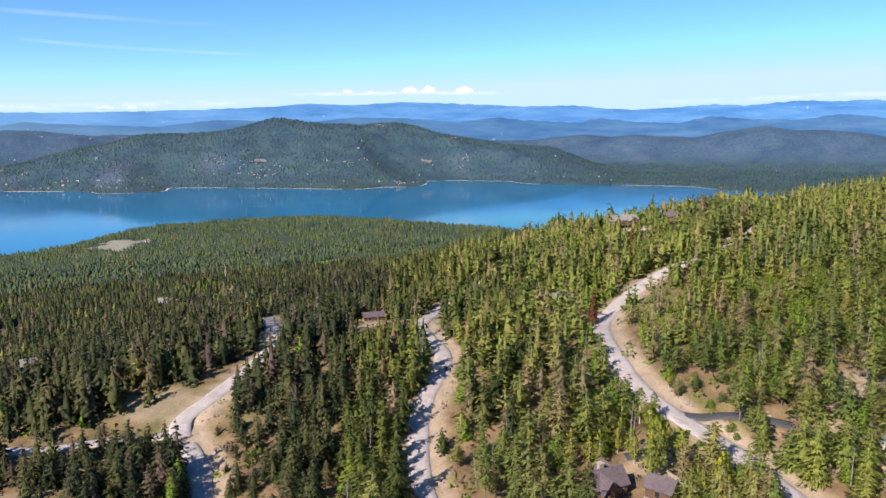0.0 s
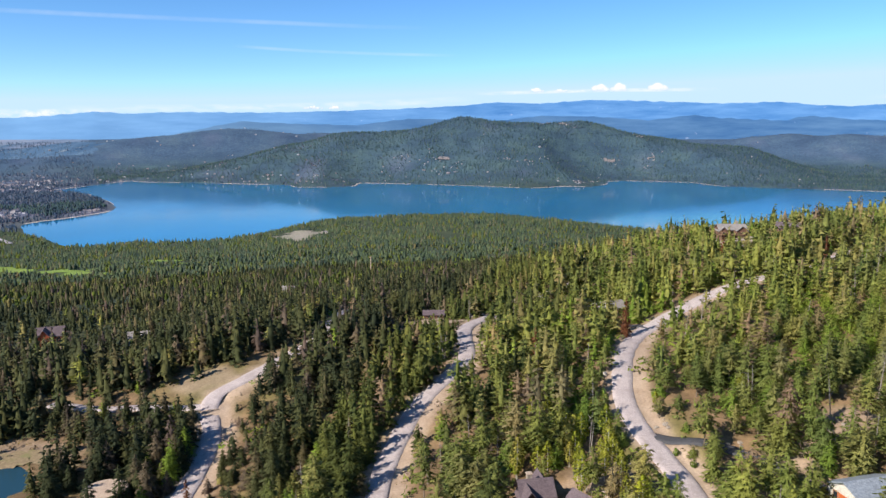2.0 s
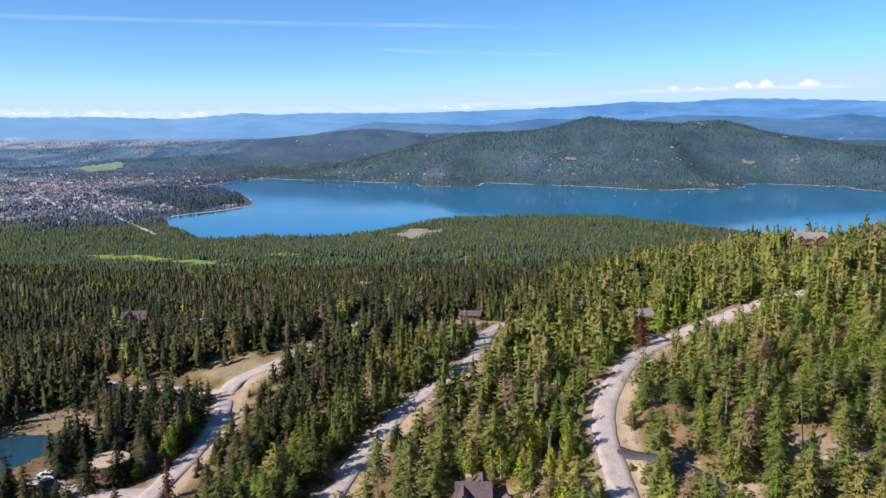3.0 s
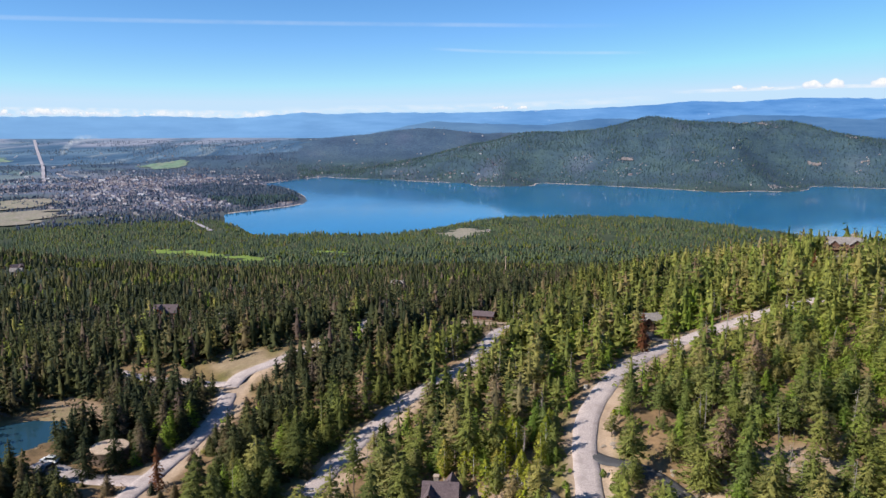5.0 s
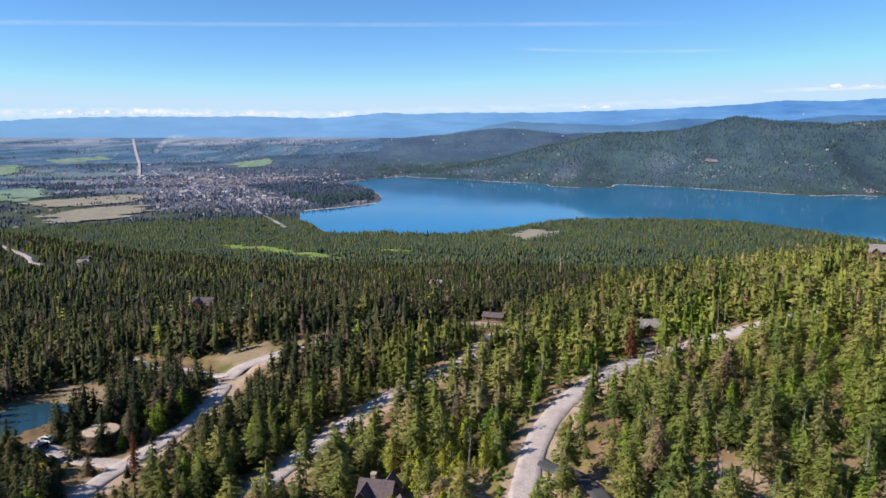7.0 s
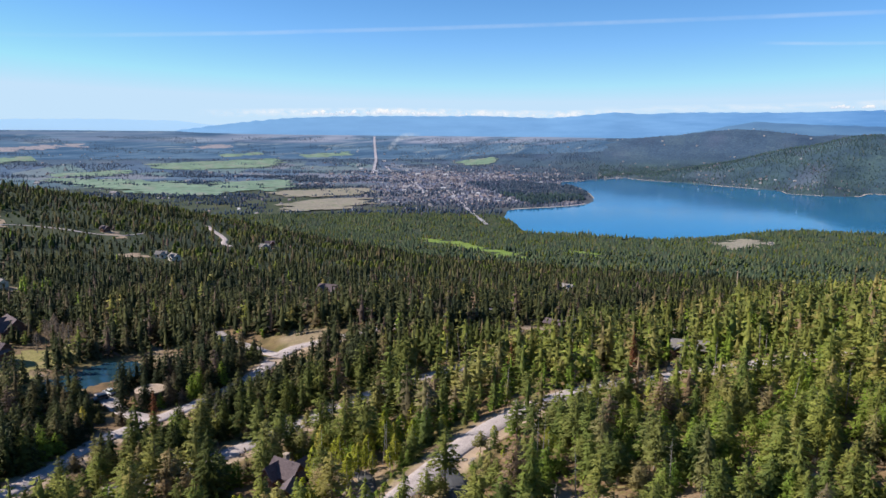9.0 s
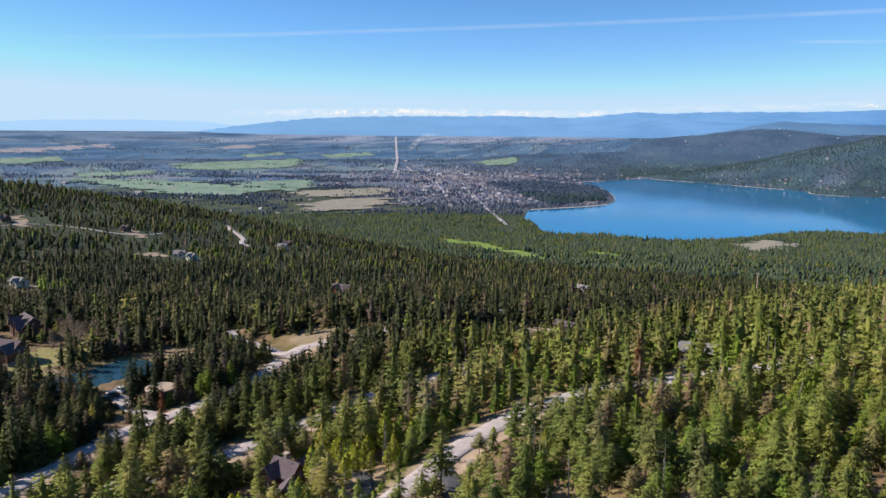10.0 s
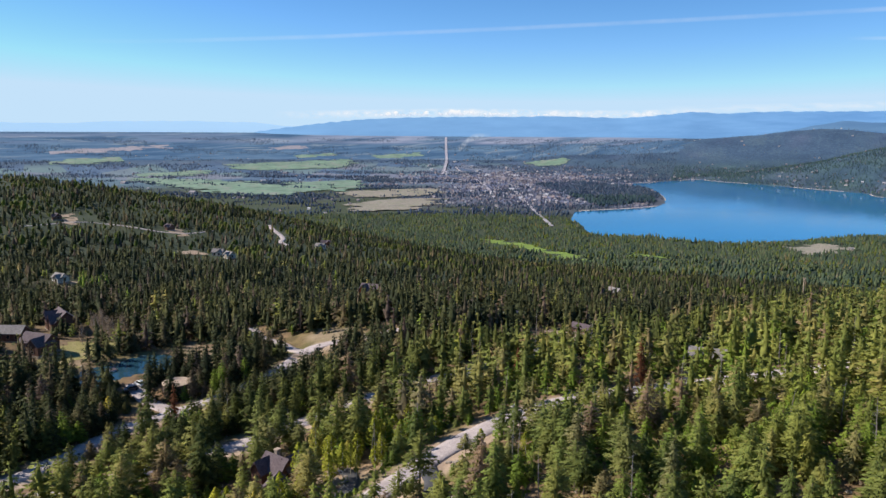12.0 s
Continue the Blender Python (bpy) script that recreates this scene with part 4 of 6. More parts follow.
def plant_near():
    rs = np.random.RandomState(5)
    x, y = scatter(rs, -46, 105, 45, 430, 4.05)
    x2, y2 = scatter(rs, -46, 105, 45, 330, 4.3)
    more = np.maximum(0.3 + smooth(5, 60, x2) * 0.4, 0.6 * smooth(20, -15, x2)) > rs.rand(len(x2))
    x, y = np.r_[x, x2[more]], np.r_[y, y2[more]]
    keep = is_free(x, y, 0.3) & (rs.rand(len(x)) > open_share(x, y) * 0.9) & (rs.rand(len(x)) > 0.08 + 0.13 * ripple(x, y, 40, 8) + 0.04 * smooth(45, 70, x) * (1 - smooth(190, 240, y)))
    for name, reach, upto, share in (("upper", 18, 238, 0.4), ("middle", 14, 178, 0.5), ("lower", 20, 122, 0.6), ("lower", 12, 150, 0.2), ("tank", 8, 200, 0.25)):
        d, _, side = line_dist(x, y, LINES[name][0])
        keep &= ~((d < reach) & (side > 0) & (y < upto)) | (rs.rand(len(x)) > share)
    x, y = x[keep], y[keep]
    z = ground_z(x, y)
    tall = rs.rand(len(x)) < 0.56 + 0.12 * smooth(10, 60, x) + 0.2 * ripple(x, y, 28, 23)
    size = np.where(tall, rs.uniform(0.7, 1.08, len(x)), rs.uniform(0.36, 0.68, len(x))) * (1 + 0.14 * ripple(x, y, 50, 4) + 0.1 * ripple(x, y, 17, 14))
    # pines stand on the sunny upper slope, larches in young stands
    up = smooth(-55, 42, x - 0.06 * y) + 0.25 * ripple(x, y, 60, 12) + 0.2 * smooth(-2, 10, x) * (1 - smooth(38, 50, x))
    dice = rs.rand(len(x)) * np.where(tall, 1.12, 0.85)
    kind = np.where(dice < 0.03 + 0.44 * up, "pine", np.where(dice < 0.05 + 0.78 * up, "larch", "fir"))
    aspen = (rs.rand(len(x)) < 0.9 * np.exp(-((x - 41) ** 2 / 160 + (y - 134) ** 2 / 260))) | (rs.rand(len(x)) < 0.008)
    kind = np.where((kind != "fir") & (x < 2) & (rs.rand(len(x)) < 0.4), "fir", kind)
    kind = np.where(aspen, "aspen", kind)
    size = np.where((np.abs(x + 52) < 24) & (np.abs(y - 117) < 12), size * 0.68, size)
    size = np.where(kind == "larch", size * rs.uniform(0.6, 1.0, len(x)), size)
    # low growth on the open side of the roads
    for name, reach, low in (("upper", 8, 0.45), ("middle", 10, 0.42), ("lower", 18, 0.34), ("tank", 6, 0.5), ("side", 8, 0.6)):
        d, _, side = line_dist(x, y, LINES[name][0])
        beside = (d < reach) if name in ("upper", "tank", "side") else (side > 0) & (d < reach)
        beside &= (name != "lower") | (y < 150)
        size = np.where(beside & ((side > 0) & (y > 150) & (y < 205) | (side > 0) & (d < 9) | (name != "upper") | (side < 0) & (y < 165) & (d < 8)) & (rs.rand(len(x)) < (0.78 if name == "middle" else 1.0)), size * (low + (1 - low) * np.minimum(1, d / reach) ** 2), size)
    d, _, side = line_dist(x, y, LINES["upper"][0])
    size = np.where((side > 0) & (d < 24) & (y > 140) & (y < 218), size * (0.7 + 0.3 * smooth(10, 24, d)), size)
    size = size * 1.03 * low_share(x, y) * (1 - 0.18 * smooth(55, 80, x) * (1 - smooth(210, 260, y)))
    size = size * (1 - 0.36 * smooth(20, -60, x) * smooth(40, 200, line_dist(x, y, [(-48, 112), (20, 116), (62, 132), (105, 180)])[0]))
    # trees that stand close along the roads, to the right (1) or left (-1) of them
    for name, y0, y1, hand in (("upper", 219, 231, 1), ("lower", 179, 204, 1), ("lower", 88, 104, -1), ("lower", 131, 152, -1)):
        p = np.array(LINES[name][0])
        p = p[(p[:, 1] > y0) & (p[:, 1] < y1) & (p[:, 0] > -70)]
        d = np.gradient(p, axis=0)
        d /= np.linalg.norm(d, axis=1)[:, None]
        run = np.r_[0, np.cumsum(np.hypot(*np.diff(p, axis=0).T))]
        at = np.arange(1.0, run[-1], 2.5) + rs.uniform(-0.8, 0.8, len(np.arange(1.0, run[-1], 2.5)))
        off = hand * (3.5 + rs.uniform(0, 2.2, len(at)))
        fx = np.interp(at, run, p[:, 0]) + np.interp(at, run, d[:, 1]) * off
        fy = np.interp(at, run, p[:, 1]) - np.interp(at, run, d[:, 0]) * off
        ok = is_free(fx, fy, -0.4)
        fx, fy = fx[ok], fy[ok]
        x, y, z = np.r_[x, fx], np.r_[y, fy], np.r_[z, ground_z(fx, fy)]
        size, kind = np.r_[size, rs.uniform(0.5 if hand > 0 else 0.65, 0.9 if hand > 0 else 1.05, len(fx))], np.r_[kind, rs.choice(["fir", "fir", "pine" if name == "upper" else "fir", "larch"], len(fx))]
    # the trees that stand by themselves along the verges and round the house
    for k, spots in LONE.items():
        fx, fy = np.array(spots, float).T
        x, y, z = np.r_[x, fx], np.r_[y, fy], np.r_[z, ground_z(fx, fy)]
        size, kind = np.r_[size, rs.uniform(0.62, 0.95, len(fx))], np.r_[kind, np.full(len(fx), k)]
    dist = line_dist(x, y, [(-48, 112), (20, 116), (62, 132), (105, 180)])[0]
    order = np.argsort(dist)
    limit = {"fir": 300, "pine": 230, "larch": 200, "aspen": 60}
    mats = {"fir": FIR, "pine": PINE, "larch": LARCH, "aspen": LEAF}
    labels = {"fir": "tall dark green fir with drooping boughs", "pine": "tall olive green pine with a bare lower trunk",
              "larch": "slender bright green larch with fresh needles", "aspen": "thin pale aspen with sparse yellow-green spring leaves"}
    masters = {}
    # firs west of x -24 take the darker tone, east of x 36 the lighter
    mats["old_fir"], mats["young_fir"] = DARK_FIR, LIGHT_FIR
    for k in mats:
        masters[k] = []
        for (cv, ct), (tv, tt) in KINDS[k.replace("old_", "").replace("young_", "")]:
            masters[k].append((mesh_data("crown", cv, ct, mats[k]), mesh_data("trunk", tv, tt, PALE_BARK if k == "aspen" else BARK)))
    rest = {k: [] for k in limit}
    for i in order:
        k = str(kind[i])
        if limit[k] > 0:
            limit[k] -= 1
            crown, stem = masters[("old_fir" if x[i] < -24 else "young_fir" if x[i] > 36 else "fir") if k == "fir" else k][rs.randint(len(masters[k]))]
            root = thing(k + "_tree", x[i], y[i], z[i] - 0.05, rs.uniform(0, 360), labels[k], "tree", k + " trees on the slope")
            root.scale = (size[i] ** 0.7 * rs.uniform(0.95, 1.4), size[i] ** 0.7 * rs.uniform(0.95, 1.4), size[i])
            for name, me in (("trunk", stem), ("crown", crown)):
                ob = new(name, me)
                ob.parent = root
        else:
            rest["larch" if k == "aspen" else k].append(i)
    for k, some in rest.items():
        if some:
            some = np.array(some)
            names = {"fir": "dense dark green fir forest", "pine": "open olive green pine forest", "larch": "bright green young larch stands"}
            away = dist[some]
            for name, shapes, pick in (("_forest", MID, some[away < 62]), ("_forest_middle", PLAIN, some[(away >= 62) & (away < 170)]), ("_forest_edge", SMALL, some[away >= 170])):
                # old_ and young_ mark the darker and the lighter fir tone
                fir_tone = np.where(k == "fir", np.where(x[pick] < -24, 1, np.where(x[pick] > 36, 2, 0)), 0)
                for tone_no, prefix in enumerate(("", "old_", "young_")):
                    chosen = pick[fir_tone == tone_no]
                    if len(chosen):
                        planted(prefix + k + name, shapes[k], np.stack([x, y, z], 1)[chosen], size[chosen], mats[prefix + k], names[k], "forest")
    # the same forest goes on beneath and behind the viewpoint
    bx, by = scatter(rs, -180, 180, 0, 260, 5.4)
    az, r = np.degrees(np.arctan2(HEART[0] - bx, by - HEART[1])), np.hypot(bx - HEART[0], by - HEART[1])
    ok = ((r < 45) | (az < -46) | (az > 105)) & is_free(bx, by, 0.3) & (rs.rand(len(bx)) < 0.85)
    bx, by = bx[ok], by[ok]
    p, light = np.stack([bx, by, ground_z(bx, by)], 1), rs.rand(len(bx)) < smooth(-40, 60, bx) * 0.6
    planted("fir_forest", SMALL["fir"], p[~light], rs.uniform(0.6, 1.1, (~light).sum()), FIR, "dense dark green fir forest", "forest")
    planted("pine_forest", SMALL["pine"], p[light], rs.uniform(0.6, 1.1, light.sum()), PINE, "open olive green pine forest", "forest")
    # undergrowth
    x, y = scatter(rs, -46, 105, 50, 300, 4.2)
    keep = is_free(x, y, -1.5) & (rs.rand(len(x)) < 0.36 + 0.3 * ripple(x, y, 30, 52) + 0.3 * smooth(40, 70, x) * (1 - smooth(200, 240, y)))
    x, y = x[keep], y[keep]
    p = np.stack([x, y, ground_z(x, y)], 1)
    green = rs.rand(len(x)) < 0.25 + 0.55 * smooth(-10, 40, x)
    planted("green_undergrowth", CLUMP, p[green], rs.uniform(0.9, 2.1, green.sum()), LARCH, "bright green low shrubs under the trees", "shrubs")
    planted("brown_undergrowth", CLUMP, p[~green], rs.uniform(0.5, 1.2, (~green).sum()), SCRUB, "leafless brown brush and dead wood", "shrubs")
    x, y = scatter(rs, -46, 105, 45, 260, 2.2)
    keep = is_free(x, y, -2.2) & (rs.rand(len(x)) < 0.10 + 0.7 * open_share(x, y) + 0.2 * ripple(x, y, 12, 55))
    x, y = x[keep], y[keep]
    planted("dry_grass_tufts", TUFT, np.stack([x, y, ground_z(x, y)], 1), rs.uniform(0.4, 1.1, len(x)), STRAW, "pale dry grass tufts on bare earth", "grass")
    along = np.array(rounded(RAVINE, 8))
    x, y = [np.repeat(along[:, k], 4) + rs.choice([-2.6, 2.6], len(along) * 4) * (k == 0) + rs.normal(0, 0.7, len(along) * 4) for k in (0, 1)]
    planted("alder_thicket", BUSH, np.stack([x, y, ground_z(x, y)], 1), rs.uniform(1.3, 2.4, len(x)), LARCH, "bright green alder thicket along a dark ravine", "shrubs")
    # leafless trees on the lawn by the pond
    (cv, ct), (tv, tt) = (leaves(rs, 9.0, 1.7, 2.0, 420, 0.15), trunk(8.6, 0.13, limbs=48, rs=rs))
    stem, twigs = mesh_data("trunk", tv, tt, GREY_BARK), mesh_data("crown", cv, ct, SCRUB)
    for _ in range(26):
        px, py = -132 + rs.normal() * 7, 110 + rs.normal() * 4
        if inside(np.array([px]), np.array([py]), grown(POND_EDGE, 3))[0] or math.hypot(px + 148, py - 96) < 8 or math.hypot(px + 120, py - 88) < 9:
            continue
        root = thing("bare_tree", px, py, gz(px, py), rs.uniform(0, 360), "leafless grey-brown tree beside the pond lawn", "tree", "leafless trees by the pond")
        k = rs.uniform(0.7, 1.05)
        root.scale = (k, k, k)
        new("trunk", stem).parent = root
        new("crown", twigs).parent = root
    # bare grey snags between the living trees
    stems = [mesh_data("snag", *trunk(h, 0.13, lean=l, limbs=n, rs=rs), GREY_BARK) for h, l, n in ((9.5, 0.4, 20), (8, -0.3, 12), (10.5, 0.1, 28))]
    for _ in range(130):
        px, py = rs.uniform(-20, 140), rs.uniform(108, 260)
        if not is_free(np.array([px]), np.array([py]), 0.5)[0]:
            continue
        ob = new("snag", stems[rs.randint(3)])
        ob.matrix_basis = pose(px, py, gz(px, py), rs.uniform(-4, 4), rs.uniform(-4, 4), rs.uniform(0, 360)) @ Matrix.Diagonal((1, 1, rs.uniform(0.75, 1.1), 1))
        tagged(ob, "bare grey dead trunk with broken limbs", "dead tree", "snags on the slope")
    # rust-red dead firs
    for n, (dx, dy, s) in enumerate(((43, 209, 0.95), (-38, 117, 0.8), (105, 262, 0.9), (118, 205, 0.7), (92, 268, 0.8), (130, 262, 0.9), (78, 305, 0.8), (20, 190, 0.75))):
        (cv, ct), (tv, tt) = KINDS["fir"][3 if n == 0 else 1]
        root = thing("dead_fir", dx, dy, gz(dx, dy), 40 * n, "dead fir with rust-red needles", "tree")
        root.scale = (s * 0.75, s * 0.75, s)
        new("trunk", mesh_data("trunk", tv, tt, BARK)).parent = root
        new("crown", mesh_data("crown", cv, ct, RUST)).parent = root


def mesh_data(name, v, t, mat):
    me = bpy.data.meshes.new(name)
    if name == "crown":
        t = facing(np.asarray(v), np.asarray(t), outward(np.asarray(v)))
    me.from_pydata([tuple(map(float, p)) for p in v], [], [tuple(map(int, f)) for f in t])
    if name == "crown":
        me.polygons.foreach_set("use_smooth", np.ones(len(me.polygons), bool))
        me.attributes.new("custom_normal", "FLOAT_VECTOR", "POINT").data.foreach_set("vector", outward(np.asarray(v)).astype(np.float32).ravel())
    me.materials.append(mat)
    return me


def plant_far():
    rs = np.random.RandomState(6)
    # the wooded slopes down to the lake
    # beyond 760 m the foliage colour carries some haze
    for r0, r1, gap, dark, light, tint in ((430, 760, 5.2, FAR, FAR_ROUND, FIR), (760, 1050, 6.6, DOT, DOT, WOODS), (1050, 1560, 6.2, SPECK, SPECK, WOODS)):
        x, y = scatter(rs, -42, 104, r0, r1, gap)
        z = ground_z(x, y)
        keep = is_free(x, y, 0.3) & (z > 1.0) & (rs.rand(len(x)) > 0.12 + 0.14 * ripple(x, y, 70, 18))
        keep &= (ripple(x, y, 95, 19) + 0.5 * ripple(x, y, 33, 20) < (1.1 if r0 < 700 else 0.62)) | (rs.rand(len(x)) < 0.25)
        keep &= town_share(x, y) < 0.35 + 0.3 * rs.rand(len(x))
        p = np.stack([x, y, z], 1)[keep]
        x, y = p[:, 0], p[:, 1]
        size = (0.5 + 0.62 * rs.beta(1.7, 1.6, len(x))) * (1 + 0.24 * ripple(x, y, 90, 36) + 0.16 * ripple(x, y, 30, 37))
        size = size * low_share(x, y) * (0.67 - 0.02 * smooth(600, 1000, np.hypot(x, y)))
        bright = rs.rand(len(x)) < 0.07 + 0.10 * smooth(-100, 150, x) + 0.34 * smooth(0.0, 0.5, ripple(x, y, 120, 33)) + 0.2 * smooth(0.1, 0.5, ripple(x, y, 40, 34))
        # west of x -60 the firs take the darker tone
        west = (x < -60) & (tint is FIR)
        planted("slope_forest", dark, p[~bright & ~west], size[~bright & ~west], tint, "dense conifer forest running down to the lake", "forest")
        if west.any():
            planted("hill_forest", dark, p[~bright & west], size[~bright & west], DARK_FIR, "dark old conifer forest on the hillside", "forest")
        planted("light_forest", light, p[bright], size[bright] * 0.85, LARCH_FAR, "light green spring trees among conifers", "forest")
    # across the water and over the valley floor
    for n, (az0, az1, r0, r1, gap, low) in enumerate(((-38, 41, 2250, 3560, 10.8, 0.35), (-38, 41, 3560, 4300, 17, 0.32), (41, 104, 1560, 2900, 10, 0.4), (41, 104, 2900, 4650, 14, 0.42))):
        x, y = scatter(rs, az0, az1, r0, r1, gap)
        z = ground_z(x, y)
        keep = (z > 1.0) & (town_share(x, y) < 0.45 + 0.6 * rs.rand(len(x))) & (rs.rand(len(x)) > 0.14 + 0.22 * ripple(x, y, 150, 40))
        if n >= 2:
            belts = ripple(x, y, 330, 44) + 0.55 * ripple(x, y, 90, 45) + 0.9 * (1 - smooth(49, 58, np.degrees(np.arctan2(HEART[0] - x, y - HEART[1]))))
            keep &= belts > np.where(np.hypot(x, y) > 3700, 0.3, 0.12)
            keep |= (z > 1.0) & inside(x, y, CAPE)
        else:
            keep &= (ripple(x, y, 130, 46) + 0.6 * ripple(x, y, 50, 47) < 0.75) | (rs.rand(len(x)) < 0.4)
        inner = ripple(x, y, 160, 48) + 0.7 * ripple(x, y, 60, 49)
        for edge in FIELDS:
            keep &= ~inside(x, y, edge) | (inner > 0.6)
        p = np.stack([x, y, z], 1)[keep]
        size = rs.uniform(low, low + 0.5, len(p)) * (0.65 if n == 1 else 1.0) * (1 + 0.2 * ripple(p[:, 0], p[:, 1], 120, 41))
        # the haze over these woods lies in their foliage colour
        planted("distant_forest", DOT if n == 2 else SPECK, p, size, (HAZED_FAR_WOODS, HAZED_HILL_WOODS, HAZED_BELTS, HAZED_BELTS)[n], "blue-green forest on the hills beyond the lake" if n < 2 else "dark tree belts between the valley fields", "forest")
    x, y = scatter(rs, 38, 52, 1400, 2100, 9)
    z = ground_z(x, y)
    keep = (z > 1.0) & inside(x, y, CAPE)
    planted("cape_forest", DOT, np.stack([x, y, z], 1)[keep], rs.uniform(0.7, 1.2, keep.sum()), HAZED_FAR_WOODS, "dark conifer wood on the cape", "forest")


plant_near()
plant_far()


# ---- distance: mountain ranges and clouds ----
RANGE_CREST = ((-60, -45, -30.4, -28.9, -26.9, -24.8, -21.1, -18.8, -16.5, -13.3, -10.8, -9.1, -4.9, -3.2, 0.1, 4.2, 8, 11.4, 14.2, 18.2, 22.1, 27.4, 30.7, 35, 38, 40.5, 42, 45.3, 48, 51, 53, 57, 61.4, 65.3, 68.2, 71.5, 75, 110),
               (1.5, 1.8, 1.86, 2.01, 1.91, 2.04, 1.76, 1.88, 1.72, 1.56, 1.71, 1.94, 1.9, 1.99, 2.14, 2.29, 2.04, 2.17, 1.91, 1.74, 1.6, 1.46, 1.44, 1.46, 1.33, 1.46, 1.28, 1.0, 1.08, 1.14, 1.1, 1.08, 1.0, 0.83, 0.55, 0.1, -0.4, -0.6))
HAZE_CREST = ((64, 68, 71.5, 73.1, 78.1, 83.6, 85.9, 95, 112, 125), (-0.2, 0.1, 0.35, 0.55, 0.62, 0.55, 0.4, 0.45, 0.4, 0.3))


def mountains(name, crest, az0, az1, foot, far, mat, label):
    az = np.arange(az0, az1, 0.22)
    rows = 9
    verts = []
    for k in range(rows):
        u = k / (rows - 1)
        r = foot + (far - foot) * u
        x, y = HEART[0] - r * np.sin(np.radians(az)), HEART[1] + r * np.cos(np.radians(az))
        top = np.tan(np.radians(np.interp(az, *crest))) * far + EYE_Z
        low = 70.0
        z = low + (top - low) * u ** 0.8
        z = z + (ripple(x, y, 420, 70) * 3 * math.sin(3.1416 * u) + (u > 0.95) * ripple(x, y, 60, 77) * 2.5)
        verts.append(np.stack([x, y, z], 1))
    n = len(az)
    faces = [(k * n + i, k * n + i + 1, (k + 1) * n + i + 1, (k + 1) * n + i) for k in range(rows - 1) for i in range(n - 1)]
    ob = mesh_object(name, np.concatenate(verts), faces, mat, True)
    return tagged(ob, label, "mountains", kind="structure")


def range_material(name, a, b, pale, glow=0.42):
    # Distance haze is painted as blue tones, paler to the west, plus a glow.
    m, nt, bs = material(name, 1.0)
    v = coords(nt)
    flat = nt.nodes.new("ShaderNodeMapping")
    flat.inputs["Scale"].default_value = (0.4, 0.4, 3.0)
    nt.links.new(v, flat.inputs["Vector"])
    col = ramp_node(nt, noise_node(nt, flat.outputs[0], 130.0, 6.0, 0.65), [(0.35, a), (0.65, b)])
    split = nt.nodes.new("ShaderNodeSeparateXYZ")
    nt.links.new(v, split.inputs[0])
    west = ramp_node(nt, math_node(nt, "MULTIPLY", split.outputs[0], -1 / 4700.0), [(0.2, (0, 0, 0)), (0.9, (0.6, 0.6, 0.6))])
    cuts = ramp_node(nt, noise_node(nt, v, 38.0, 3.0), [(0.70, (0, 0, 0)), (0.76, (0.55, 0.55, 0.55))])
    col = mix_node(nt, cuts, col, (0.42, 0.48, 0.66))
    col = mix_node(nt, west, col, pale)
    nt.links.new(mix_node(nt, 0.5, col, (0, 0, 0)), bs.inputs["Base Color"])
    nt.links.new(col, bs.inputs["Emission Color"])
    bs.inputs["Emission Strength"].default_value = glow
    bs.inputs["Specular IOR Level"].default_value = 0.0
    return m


mountains("backdrop_range", RANGE_CREST, -60, 76, 4700, 4890, range_material("hazed_range", (0.058, 0.175, 0.41), (0.118, 0.265, 0.52), (0.30, 0.54, 0.82)), "long blue forested mountain range on the horizon")
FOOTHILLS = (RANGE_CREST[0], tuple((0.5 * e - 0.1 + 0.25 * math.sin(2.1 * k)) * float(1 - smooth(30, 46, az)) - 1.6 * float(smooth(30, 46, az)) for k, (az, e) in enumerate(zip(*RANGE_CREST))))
mountains("backdrop_foothills", FOOTHILLS, -60, 45, 4620, 4690, range_material("hazed_foothills", (0.045, 0.120, 0.27), (0.090, 0.185, 0.34), (0.26, 0.43, 0.60)), "lower blue wooded foothills before the range")
mountains("backdrop_haze_range", HAZE_CREST, 64, 124, 4880, 4925, range_material("hazed_far_range", (0.50, 0.74, 0.96), (0.54, 0.77, 0.97), (0.5, 0.73, 0.95), 0.58), "very pale blue mountains far off", )


